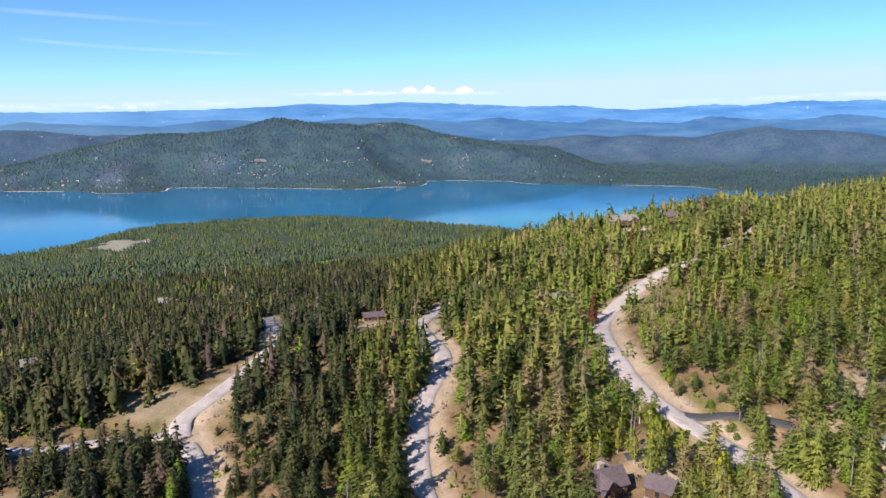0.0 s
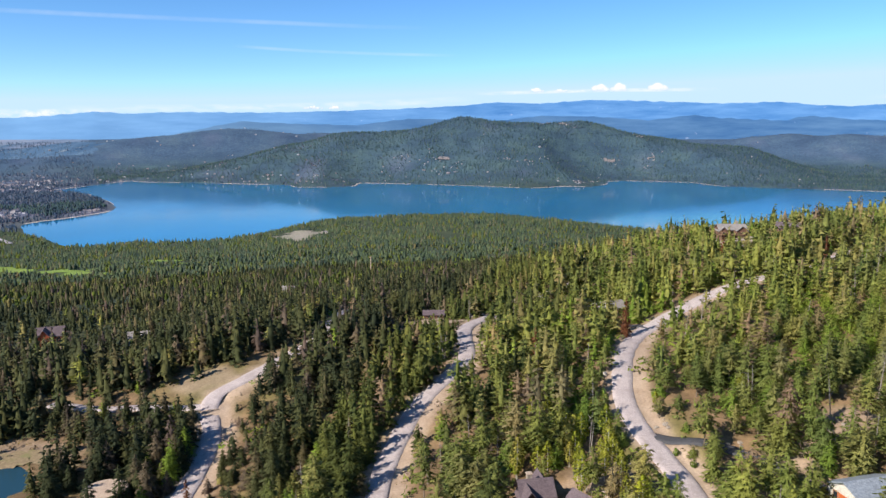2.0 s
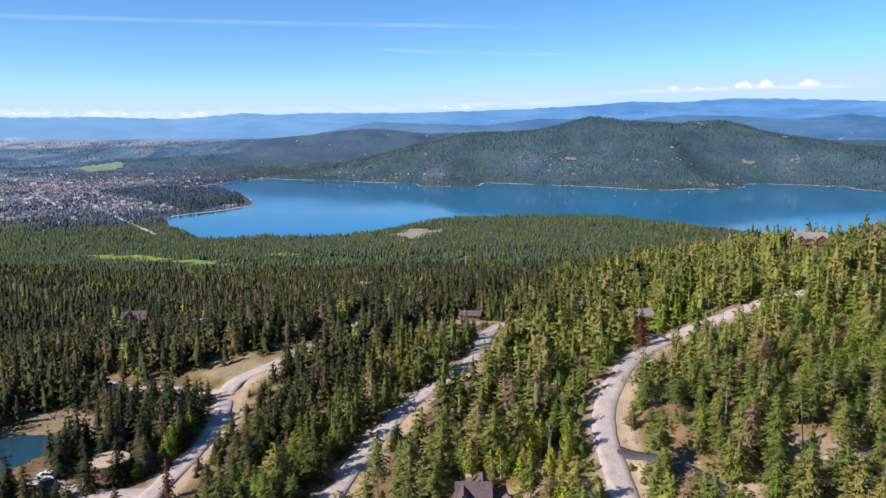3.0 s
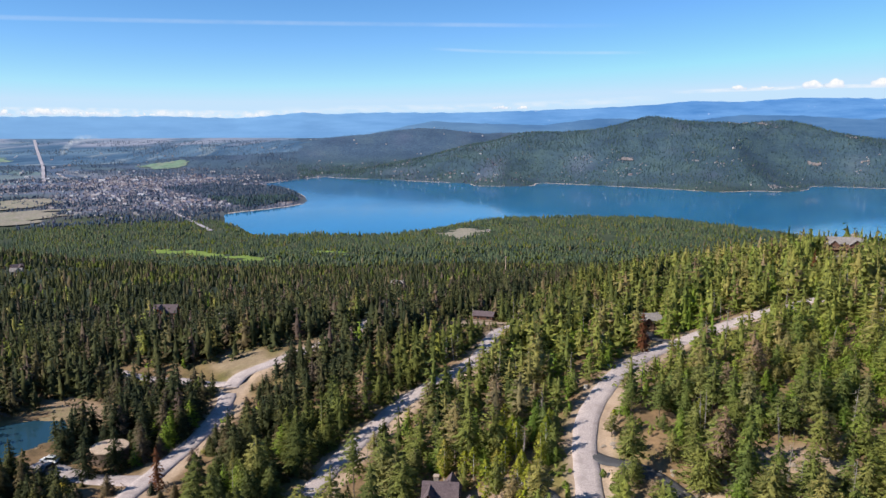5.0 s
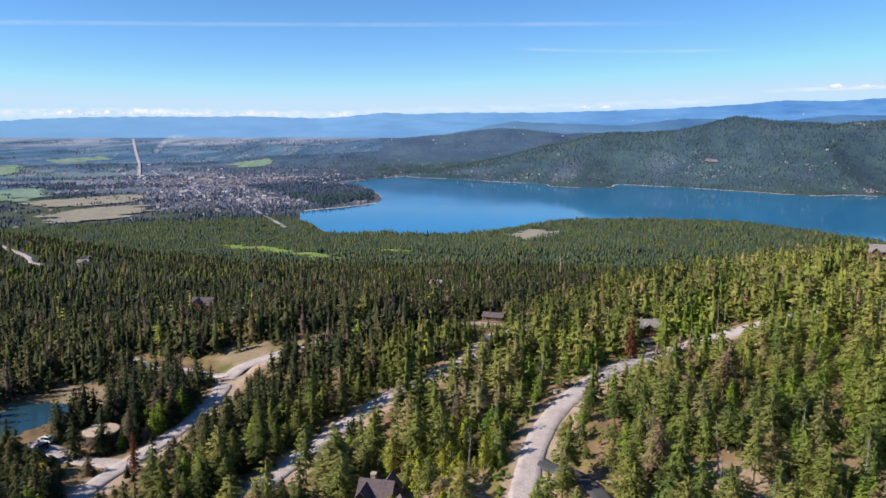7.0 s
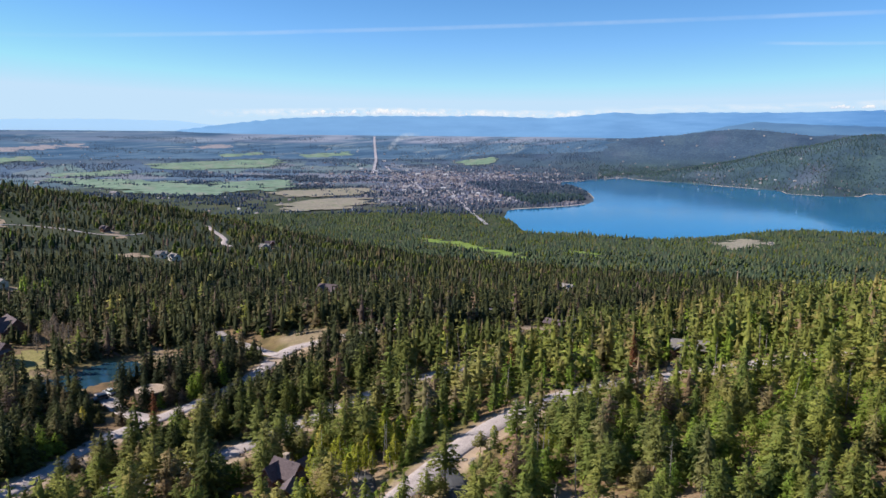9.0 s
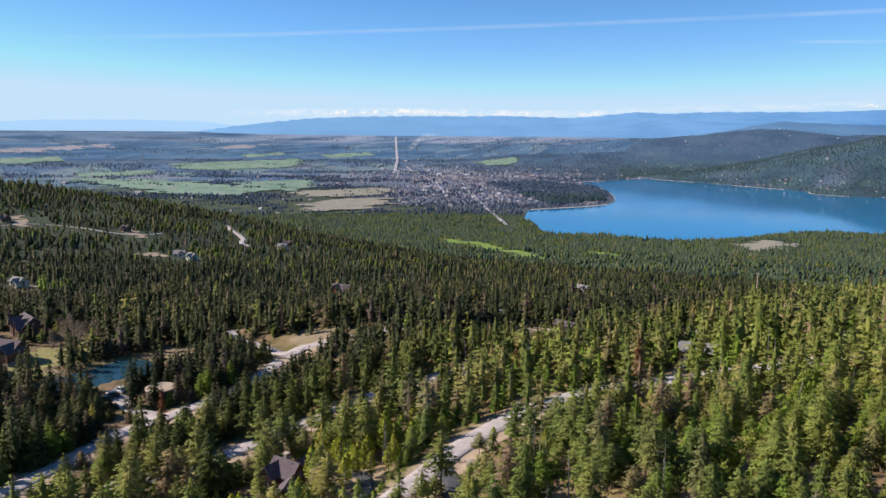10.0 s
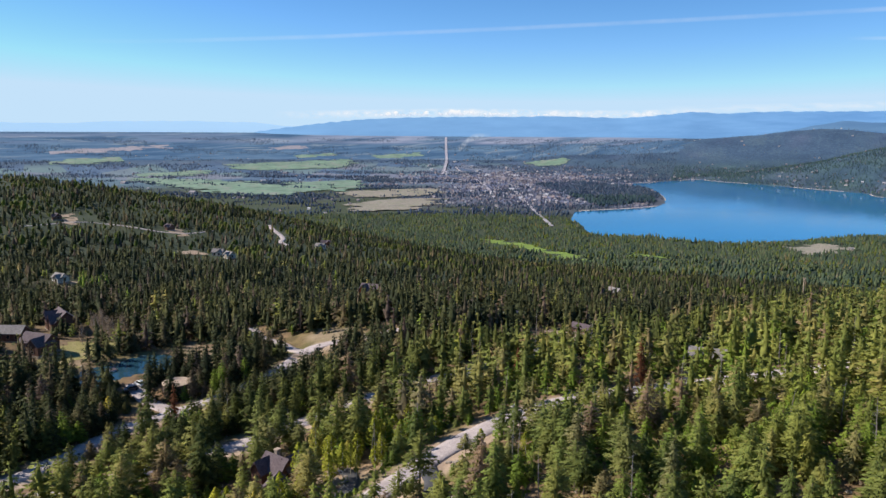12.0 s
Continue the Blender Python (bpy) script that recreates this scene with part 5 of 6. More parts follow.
def far_plain():
    """The last stretch of the valley floor, out to the horizon."""
    az, r = np.meshgrid(np.arange(36, 124, 0.5), np.linspace(3740, 4885, 70))
    x, y = HEART[0] - r * np.sin(np.radians(az)), HEART[1] + r * np.cos(np.radians(az))
    z = land(x.ravel(), y.ravel()) + 1.2 - 14 * (1 - smooth(36, 42, az.ravel())) - 8 * (1 - smooth(3740, 3800, r.ravel()))
    k, n = az.shape
    faces = [(j * n + i, j * n + i + 1, (j + 1) * n + i + 1, (j + 1) * n + i) for j in range(k - 1) for i in range(n - 1)]
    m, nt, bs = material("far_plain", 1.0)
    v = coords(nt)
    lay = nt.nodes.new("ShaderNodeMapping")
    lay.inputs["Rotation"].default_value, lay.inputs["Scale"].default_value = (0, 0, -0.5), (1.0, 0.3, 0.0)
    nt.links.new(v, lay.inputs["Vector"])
    # Blue haze is put into these colours, and a glow added to them.
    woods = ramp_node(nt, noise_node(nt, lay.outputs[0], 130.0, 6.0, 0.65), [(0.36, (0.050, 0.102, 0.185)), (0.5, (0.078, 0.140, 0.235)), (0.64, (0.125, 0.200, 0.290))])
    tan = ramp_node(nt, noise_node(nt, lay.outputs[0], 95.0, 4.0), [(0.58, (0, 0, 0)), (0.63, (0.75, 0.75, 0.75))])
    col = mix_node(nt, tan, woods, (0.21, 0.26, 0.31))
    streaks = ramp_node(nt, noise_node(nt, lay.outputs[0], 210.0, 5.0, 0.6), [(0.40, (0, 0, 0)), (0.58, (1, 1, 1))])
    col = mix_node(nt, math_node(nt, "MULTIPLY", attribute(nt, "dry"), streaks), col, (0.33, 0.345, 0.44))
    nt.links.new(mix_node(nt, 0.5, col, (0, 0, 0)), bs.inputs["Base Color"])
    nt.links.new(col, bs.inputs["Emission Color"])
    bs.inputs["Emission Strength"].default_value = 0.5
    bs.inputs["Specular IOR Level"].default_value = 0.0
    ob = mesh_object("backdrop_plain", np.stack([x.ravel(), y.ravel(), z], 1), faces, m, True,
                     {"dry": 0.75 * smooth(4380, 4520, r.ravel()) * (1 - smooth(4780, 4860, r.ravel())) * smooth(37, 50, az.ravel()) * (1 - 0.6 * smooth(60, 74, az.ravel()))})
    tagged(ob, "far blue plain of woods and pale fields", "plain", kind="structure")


far_plain()


# ---- meadows, town and highway ----
def draped(name, edge, lift, mat, label, category, step):
    """A flat piece of ground cover laid over the land."""
    pts = np.array(edge, float)
    lo, hi = pts.min(0), pts.max(0)
    nx, ny = max(3, int((hi[0] - lo[0]) / step)), max(3, int((hi[1] - lo[1]) / step))
    gx, gy = np.meshgrid(np.linspace(lo[0], hi[0], nx + 1), np.linspace(lo[1], hi[1], ny + 1))
    mx, my = (gx[:-1, :-1] + gx[1:, 1:]) / 2, (gy[:-1, :-1] + gy[1:, 1:]) / 2
    soft = rounded(edge, 5, True)
    ok = inside(mx + (ripple(mx, my, step * 12, 61) * 3 + ripple(mx, my, step * 4, 63) * 1.4) * step, my + (ripple(mx, my, step * 11, 62) * 3 + ripple(mx, my, step * 4, 64) * 1.4) * step, soft)
    idx = np.arange((nx + 1) * (ny + 1)).reshape(ny + 1, nx + 1)
    faces = np.stack([idx[:-1, :-1], idx[:-1, 1:], idx[1:, 1:], idx[1:, :-1]], -1)[ok]
    if not len(faces):
        return None
    used, inv = np.unique(faces, return_inverse=True)
    x, y = gx.ravel()[used], gy.ravel()[used]
    ob = mesh_object(name, np.stack([x, y, ground_z(x, y) + lift], 1), inv.reshape(-1, 4), mat, True)
    return tagged(ob, label, category, kind="structure")


FIELD_MATS = {
    # Valley meadow green, cooled with painted distance haze.
    "green": surface("hazed_meadow", (0.150, 0.235, 0.165), (0.195, 0.275, 0.195), 180.0, 40.0, c=(0.235, 0.245, 0.205)),
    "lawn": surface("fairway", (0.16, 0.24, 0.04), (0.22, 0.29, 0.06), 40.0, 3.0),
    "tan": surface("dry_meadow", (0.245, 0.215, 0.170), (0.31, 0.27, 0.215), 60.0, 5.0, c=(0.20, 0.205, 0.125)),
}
# Dry fields beyond 3700 m: the tan is greyed with haze.
FIELD_MATS["far"] = surface("hazed_dry_field", (0.27, 0.25, 0.28), (0.32, 0.29, 0.31), 90.0, 9.0)
FIELD_MATS["cut"] = surface("hill_cutting", (0.17, 0.155, 0.16), (0.23, 0.20, 0.20), 40.0, 6.0)
FIELD_LABELS = {"green": "pale green meadow on the valley floor", "lawn": "bright green fairway between the woods", "tan": "dry tan field among trees"}
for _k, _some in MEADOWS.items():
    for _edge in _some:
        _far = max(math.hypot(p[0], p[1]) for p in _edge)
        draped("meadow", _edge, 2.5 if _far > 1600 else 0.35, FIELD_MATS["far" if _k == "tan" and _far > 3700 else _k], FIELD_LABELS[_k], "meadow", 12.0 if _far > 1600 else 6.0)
FIELD_MATS["bank"] = surface("bank_grass", (0.21, 0.155, 0.09), (0.28, 0.21, 0.125), 7.0, 0.6, c=(0.20, 0.18, 0.08))
FIELD_MATS["yard"] = surface("spring_lawn", (0.22, 0.20, 0.065), (0.30, 0.255, 0.10), 9.0, 0.6, c=(0.34, 0.26, 0.14))
draped("lawn", [(-80, 84), (-100, 82), (-125, 92), (-128, 104), (-112, 112), (-104, 104), (-96, 92)], 0.14, FIELD_MATS["yard"], "mown lawn beside the pond", "lawn", 2.0)
draped("pond_bank", [(-104, 128), (-96, 134), (-84, 136), (-70, 142), (-74, 133), (-82, 130), (-92, 131), (-100, 125)], 0.16, FIELD_MATS["bank"], "dry tan bank behind the pond", "grass", 1.5)


for _x, _y, _w, _d in ((-355, 3189, 34, 16), (-273, 3178, 30, 14), (-678, 2723, 26, 15), (-150, 2534, 30, 9), (-75, 2989, 22, 12), (32, 3212, 22, 12), (82, 3010, 26, 10), (-360, 2749, 20, 8)):
    draped("clearing", [(_x - _w, _y - _d * 0.6), (_x, _y - _d), (_x + _w, _y - _d * 0.4), (_x + _w * 0.7, _y + _d * 0.7), (_x - _w * 0.4, _y + _d)], 3.0, FIELD_MATS["cut"], "bare tan clearing on the far hillside", "earth", 5.0)
FIELD_MATS["lot"] = surface("cut_earth", (0.31, 0.225, 0.155), (0.40, 0.30, 0.215), 6.0, 0.6)
for _x, _y, _w, _d in ((-432, 190, 22, 6), (-462, 118, 26, 5), (-243, 104, 9, 5), (-345, 184, 9, 9), (-405, 300, 10, 6), (-176, 236, 12, 5), (-20, 240, 11, 4), (-128, 230, 8, 4), (-148, 376, 9, 4), (77, 342, 6, 4), (96, 339, 6, 3), (30, 259, 8, 3), (122, 292, 6, 4), (114, 283, 6, 3), (148, 324, 8, 4), (92, 318, 5, 3)):
    draped("bare_lot", [(_x - _w, _y - _d * 0.6), (_x, _y - _d), (_x + _w, _y - _d * 0.5), (_x + _w * 0.8, _y + _d * 0.6), (_x - _w * 0.3, _y + _d), (_x - _w * 0.9, _y + _d * 0.5)], 0.3, FIELD_MATS["lot"], "bare tan earth lot cut into the slope", "earth", 1.6)


def strip(name, pts, half, lift, mat, label, category):
    p = np.array(rounded(pts, 10))
    d = np.gradient(p, axis=0)
    d /= np.linalg.norm(d, axis=1)[:, None]
    nrm = np.stack([d[:, 1], -d[:, 0]], 1)
    rows = []
    for s in (-1, 0, 1):
        q = p + nrm * half * s
        rows.append(np.c_[q, np.maximum(ground_z(q[:, 0], q[:, 1]), 0) + lift])
    m = len(p)
    faces = [(j * m + i, j * m + i + 1, (j + 1) * m + i + 1, (j + 1) * m + i) for j in range(2) for i in range(m - 1)]
    return tagged(mesh_object(name, np.concatenate(rows), faces, mat, True), label, category, kind="structure")


PAVED = surface("pale_paving", (0.34, 0.31, 0.34), (0.42, 0.39, 0.41), 60.0, 6.0)
HIGHWAY = surface("worn_paving", (0.34, 0.31, 0.35), (0.46, 0.42, 0.46), 45.0, 8.0)
strip("highway", [(-3929, 2475), (-3683, 2331), (-3374, 2153), (-3064, 1974), (-2819, 1821), (-2498, 1622)], 6.5, 4.0, HIGHWAY, "long straight pale highway through the town", "road")
strip("town_road", [(-1730, 1445), (-1440, 1263), (-1209, 1122), (-945, 969)], 4, 2.0, PAVED, "pale straight road by the lake", "road")
strip("town_street", [(-2834, 1888), (-2382, 1682), (-1847, 1410), (-1481, 1198)], 5, 2.5, PAVED, "pale street through the town", "road")
BEACH = surface("beach", (0.46, 0.37, 0.32), (0.60, 0.50, 0.44), 60.0, 5.0)
_shore = SHORE[19 * 4:47 * 4]
_cut = random.Random(4)
_at = 0
while _at < len(_shore) - 6:
    _len = _cut.randint(4, 11)
    strip("beach", _shore[_at:_at + _len], _cut.uniform(1.2, 3.0), 0.5, BEACH, "narrow pale stony shore of the lake", "shore")
    _at += _len + _cut.randint(0, 3)


def gabled(w, d, h, rise):
    """A small house body and its roof, as corners and triangles."""
    v = np.array([(-w, -d, 0), (w, -d, 0), (w, d, 0), (-w, d, 0), (-w, -d, h), (w, -d, h), (w, d, h), (-w, d, h), (-w, 0, h + rise), (w, 0, h + rise)], float)
    v[4:8, :2] *= 1.0
    walls = [(0, 1, 5), (0, 5, 4), (2, 3, 7), (2, 7, 6), (1, 2, 6), (1, 6, 5), (3, 0, 4), (3, 4, 7), (5, 6, 9), (7, 4, 8)]
    r = v[4:].copy()
    r[:4, :2] *= 1.12
    r[4:, 0] *= 1.12
    r[:, 2] += 0.15
    roof = [(0, 1, 5), (0, 5, 4), (2, 3, 4), (2, 4, 5)]
    return (v, np.array(walls)), (r, np.array(roof))


HALLS = [(-2930, 1800), (-2800, 1960), (-2780, 1730), (-2620, 1880), (-2600, 1700), (-2640, 1760), (-2480, 1640), (-3010, 1990), (-2330, 1740), (-2250, 1820)]
HAMLETS = [(-355, 3189, 6, 18), (-273, 3178, 5, 16), (-678, 2723, 7, 22), (-846, 2688, 8, 30), (-743, 2644, 9, 28), (-667, 2608, 8, 26), (-592, 2645, 6, 26), (-161, 2528, 9, 14), (-112, 2600, 7, 18), (82, 3010, 5, 22),
           (-364, 2749, 5, 24), (-730, 2760, 6, 24), (-410, 2727, 5, 22), (-314, 2801, 5, 24), (-73, 2989, 5, 20), (32, 3212, 6, 14), (-1050, 2420, 10, 40), (-1500, 2460, 14, 60), (-1250, 2480, 10, 50)]


def build_town():
    rs = np.random.RandomState(77)
    az, r = rs.uniform(-12, 82, 90000), np.sqrt(rs.uniform(1550**2, 4200**2, 90000))
    x, y = HEART[0] - r * np.sin(np.radians(az)), HEART[1] + r * np.cos(np.radians(az))
    z = ground_z(x, y)
    keep = (rs.rand(len(x)) < 0.26 * town_share(x, y) ** 2 + np.where(az > 26, 0.005, 0.003 * (r < 3000)) + 0.03 * (r < 3050) * smooth(0.45, 0.8, ripple(x, y, 190, 23) + 0.5 * ripple(x, y, 60, 24))) & (z > 1.2) & ~inside(x, y, CAPE)
    for edge in FIELDS:
        keep &= ~inside(x, y, edge)
    x, y, z = x[keep], y[keep], z[keep]
    # small groups of houses on the hill across the lake
    for cx, cy, count, spread in HAMLETS:
        hx, hy = cx + rs.normal(0, spread, count), cy + rs.normal(0, spread, count)
        hz = ground_z(hx, hy)
        ok = hz > 1.2
        x, y, z = np.r_[x, hx[ok]], np.r_[y, hy[ok]], np.r_[z, hz[ok]]
    for hx, hy in HALLS:
        x, y, z = np.r_[x, hx], np.r_[y, hy], np.r_[z, gz(hx, hy)]
    n = len(x)
    wall, roof = gabled(6, 4.5, 4, 3)
    p = np.stack([x, y, z - 0.3], 1)
    size = rs.uniform(0.35, 0.75, n) * np.where(rs.rand(n) < 0.03, 2.2, 1)
    tone = rs.rand(n)
    # wide pale roofs of shops and halls along the highway
    far_off = (az_of(x, y) < 26) & (np.arange(n) < n - len(HALLS))
    size[far_off], tone[far_off] = size[far_off] * 0.6, 0.12 + 0.7 * tone[far_off]
    size[-len(HALLS):], tone[-len(HALLS):] = rs.uniform(1.2, 1.9, len(HALLS)), rs.uniform(0.02, 0.14, len(HALLS))
    for name, (v, t), mats in (("wall", wall, TOWN_WALLS), ("roof", roof, TOWN_ROOFS)):
        vs, ts, tones = [], [], []
        a = np.random.RandomState(78).choice([0.52, 2.09, 0.6, 1.9], n)
        for i in range(n):
            c, s = math.cos(a[i]), math.sin(a[i])
            vs.append(np.stack([(v[:, 0] * c - v[:, 1] * s) * size[i] + x[i], (v[:, 0] * s + v[:, 1] * c) * size[i] + y[i], v[:, 2] * size[i] ** 0.6 + p[i, 2]], 1))
            ts.append(t + i * len(v))
            tones.append(np.full(len(v), tone[i]))
        ob = mesh_object("town_" + name + "s", np.concatenate(vs), np.concatenate(ts), mats, False, {"tone": np.concatenate(tones)})
        tagged(ob, "many small pale houses of a lakeside town" if name == "wall" else "many small roofs of a lakeside town", "town", kind="stuff")


def toned(name, stops, rough=0.7):
    m, nt, bs = material(name, rough)
    col = ramp_node(nt, attribute(nt, "tone"), stops)
    col = mix_node(nt, 1.0, col, ramp_node(nt, noise_node(nt, coords(nt), 3.0), [(0.3, (0.85, 0.85, 0.85)), (0.7, (1.1, 1.1, 1.1))]), "MULTIPLY")
    nt.links.new(col, bs.inputs["Base Color"])
    return m


TOWN_WALLS = toned("town_walls", [(0.0, (0.52, 0.50, 0.51)), (0.5, (0.42, 0.38, 0.39)), (1.0, (0.28, 0.24, 0.25))])
TOWN_ROOFS = toned("town_roofs", [(0.0, (0.47, 0.47, 0.52)), (0.25, (0.30, 0.27, 0.28)), (0.7, (0.21, 0.18, 0.20)), (1.0, (0.33, 0.25, 0.24))])
build_town()


def valley_scrub():
    rs = np.random.RandomState(91)
    x, y = scatter(rs, 20, 92, 1500, 3600, 15)
    z = ground_z(x, y)
    r, az = np.hypot(x - HEART[0], y - HEART[1]), np.degrees(np.arctan2(HEART[0] - x, y - HEART[1]))
    keep = (z > 1.0) & (rs.rand(len(x)) < 0.6 * town_share(x, y) + 0.06 + 0.5 * np.exp(-((r - 1750) / 170) ** 2 - ((az - 54) / 9) ** 2)) & ~inside(x, y, CAPE)
    for edge in FIELDS:
        keep &= ~inside(x, y, edge)
    p = np.stack([x, y, z], 1)[keep]
    planted("leafless_trees", DOT, p, rs.uniform(0.4, 0.8, len(p)), HAZED_SCRUB, "leafless grey-brown trees among the town houses", "trees")


valley_scrub()


# ---- houses ----
def gable_block(root, cx, cy, w, d, h, rise, axis, z0, wall_mat, roof_mat, over=0.5):
    """Walls with gable ends and a thick overhanging roof; the ridge runs along x (axis 0) or y (axis 1)."""
    def at(a, b, z):
        return (cx + a, cy + b, z) if axis == 0 else (cx + b, cy + a, z)
    lx, ly = (w / 2, d / 2) if axis == 0 else (d / 2, w / 2)
    bm = bmesh.new()
    v = [bm.verts.new(at(a, b, z)) for a in (-lx, lx) for b, z in ((-ly, z0), (ly, z0), (ly, z0 + h), (0, z0 + h + rise), (-ly, z0 + h))]
    for f in ((0, 1, 2, 3, 4), (9, 8, 7, 6, 5), (0, 5, 6, 1), (1, 6, 7, 2), (2, 7, 8, 3), (3, 8, 9, 4), (4, 9, 5, 0)):
        bm.faces.new([v[i] for i in f])
    bmesh.ops.recalc_face_normals(bm, faces=bm.faces)
    wall = part("wall", bm, wall_mat, root)
    slope = math.hypot(ly, rise)
    for side in (-1, 1):
        bm = bmesh.new()
        k = (slope + over) / slope
        edge = [(0.0, z0 + h + rise), (side * ly * k, z0 + h + rise - rise * k)]
        thick = 0.22
        pts = [(edge[0][0], edge[0][1] + 0.03), (edge[1][0], edge[1][1] + 0.03), (edge[1][0], edge[1][1] + 0.03 + thick), (edge[0][0], edge[0][1] + 0.03 + thick)]
        vv = [bm.verts.new(at(a, b, z)) for a in (-lx - over, lx + over) for b, z in pts]
        for f in ((0, 1, 2, 3), (7, 6, 5, 4), (0, 4, 5, 1), (1, 5, 6, 2), (2, 6, 7, 3), (3, 7, 4, 0)):
            bm.faces.new([vv[i] for i in f])
        bmesh.ops.recalc_face_normals(bm, faces=bm.faces)
        part("roof", bm, roof_mat, root)
    return wall


def window(root, cx, cy, z, w, h, face):
    """A framed window with a glass pane on a wall facing along x or y."""
    nx, ny = face
    size = (w, 0.10, h) if ny else (0.10, w, h)
    bm = bmesh.new()
    for s in (-1, 1):
        put(bm, (0.12, 0.14, h + 0.24) if ny else (0.14, 0.12, h + 0.24), (cx + (s * w / 2 if ny else nx * 0.06), cy + (s * w / 2 if nx else ny * 0.06), z))
        put(bm, (w, 0.14, 0.12) if ny else (0.14, w, 0.12), (cx + nx * 0.06, cy + ny * 0.06, z + s * h / 2))
    frame_ob = part("window", bm, TRIM, root)
    part("pane", block(size, (cx + nx * 0.01, cy + ny * 0.01, z)), GLASS, frame_ob, "dark glass pane")


def house(x, y, turn, blocks, wall_mat, roof_mat, label, chimney=None, deck=False, doors=None, storeys=1, down=1.2):
    z = gz(x, y)
    root = thing("house", x, y, z, turn, label, "house")
    for cx, cy, w, d, h, rise, axis in blocks:
        part("foundation", block((w + 0.25, d + 0.25, down + 1.0), (cx, cy, -down / 2)), STONE, root)
        gable_block(root, cx, cy, w, d, h, rise, axis, 0.3, wall_mat, roof_mat)
        for s in range(storeys):
            zz = 0.3 + (s + 0.55) * h / storeys
            for face, span, off in (((0, -1), w, d / 2), ((1, 0), d, w / 2), ((-1, 0), d, w / 2), ((0, 1), w, d / 2)):
                n = max(1, int(span / 2.6))
                for k in range(n):
                    t = (k + 0.5) / n * span - span / 2
                    window(root, cx + (t if face[1] else face[0] * off), cy + (t if face[0] else face[1] * off), zz, 1.1, min(1.4, h / storeys * 0.55), face)
    if chimney:
        cx, cy, top = chimney
        c = part("chimney", block((0.9, 0.9, top), (cx, cy, top / 2), bevel=0.05), STONE, root, "stone chimney")
        part("cap", block((1.1, 1.1, 0.18), (cx, cy, top + 0.09)), CONCRETE, c)
    if deck:
        cx, cy, w, d, h = blocks[0][:5]
        for s in range(max(1, storeys)):
            zz = 0.5 + s * h / storeys
            dk = part("deck", block((w + 1.0, 2.2, 0.2), (cx, cy - d / 2 - 1.15, zz)), TRIM, root, "timber deck with a railing")
            bm = bmesh.new()
            put(bm, (w + 1.0, 0.09, 0.1), (cx, cy - d / 2 - 2.2, zz + 1.0))
            for k in range(int(w) + 2):
                put(bm, (0.07, 0.07, 0.95), (cx - w / 2 - 0.4 + k * (w + 0.8) / (int(w) + 1), cy - d / 2 - 2.2, zz + 0.52))
            part("railing", bm, TRIM, dk)
        for k in (-1, 0, 1):
            part("post", block((0.28, 0.28, h + down), (cx + k * w * 0.48, cy - d / 2 - 2.05, (h - down) / 2)), TRIM, root)
    for cx, cy, w, h, face in doors or ():
        d = part("garage_door", block((w, 0.12, h) if face[1] else (0.12, w, h), (cx, cy, 0.3 + h / 2)), CEDAR, root, "orange cedar garage door")
        for k in range(1, 4):
            part("rail", block((w, 0.05, 0.05) if face[1] else (0.05, w, 0.05), (cx + face[0] * 0.07, cy + face[1] * 0.07, 0.3 + h * k / 4)), TRIM, d)
    return root


house(29, 125, 24, [(0, 0, 5.8, 4.6, 2.9, 2.3, 0), (-1.8, -1.7, 3.1, 4.3, 2.7, 2.1, 1), (1.7, 2.0, 3.2, 3.9, 2.8, 2.2, 1)], LOG, SHINGLE, "brown log house with steep dusky purple shingle gables", chimney=(-0.9, 0.8, 6.3))
house(38, 121.5, -40, [(0, 0, 4.6, 3.8, 2.2, 1.6, 0)], LOG, SHINGLE, "log garage with a dusky purple shingle roof")
house(82, 122.5, 30, [(0, 0, 9.0, 6.5, 3.0, 1.4, 0)], PLASTER, METAL_ROOF, "low pale house with a grey metal roof and orange garage doors", doors=[(-2.2, -3.28, 2.6, 2.3, (0, -1)), (1.2, -3.28, 2.6, 2.3, (0, -1)), (-4.53, 0, 2.6, 2.3, (-1, 0))])
house(86, 354, 10, [(0, 0, 12, 7.5, 4.6, 2.0, 0), (3.6, -2.0, 4.6, 7.0, 4.4, 1.8, 1), (-4.2, -1.2, 3.8, 6.5, 4.0, 1.7, 1)], LOG, SHINGLE_GREY, "large log lodge with stacked balconies on a rocky knoll", chimney=(3, 2, 8.0), deck=True, storeys=2, down=3.0)
house(108, 343, -15, [(0, 0, 9, 6.5, 3.8, 2.0, 0), (2.5, -2.2, 4.0, 5.5, 3.8, 1.8, 1)], LOG, SHINGLE, "brown log house among tall pines on the ridge", deck=True, storeys=2, down=2.0)
house(-25, 250, 15, [(0, 0, 7.0, 4.4, 1.7, 1.0, 0)], LOG, SHINGLE, "low brown house behind a cut earth bank")
house(37, 240, 38, [(0, 0, 9.5, 6.0, 2.6, 1.7, 0), (-2.2, -1.6, 3.8, 4.8, 2.4, 1.4, 1)], LOG, SHINGLE_GREY, "brown log house with a weathered grey roof", deck=True, storeys=1, down=2.0)
house(-188, 244, 35, [(0, 0, 10, 7, 4.6, 3.0, 0), (-2.0, -2.0, 4.5, 7.0, 4.6, 3.0, 1)], RED_LOG, SHINGLE, "red-brown log house with steep gables in a forest gap", storeys=2, deck=True)
house(-120, 87, 40, [(0, 0, 11, 7, 3.6, 2.6, 0), (3.5, -2.5, 5.0, 7.0, 3.4, 2.4, 1)], LOG, SHINGLE, "dark brown house with a broad shingle roof beside the pond lawn", storeys=1)
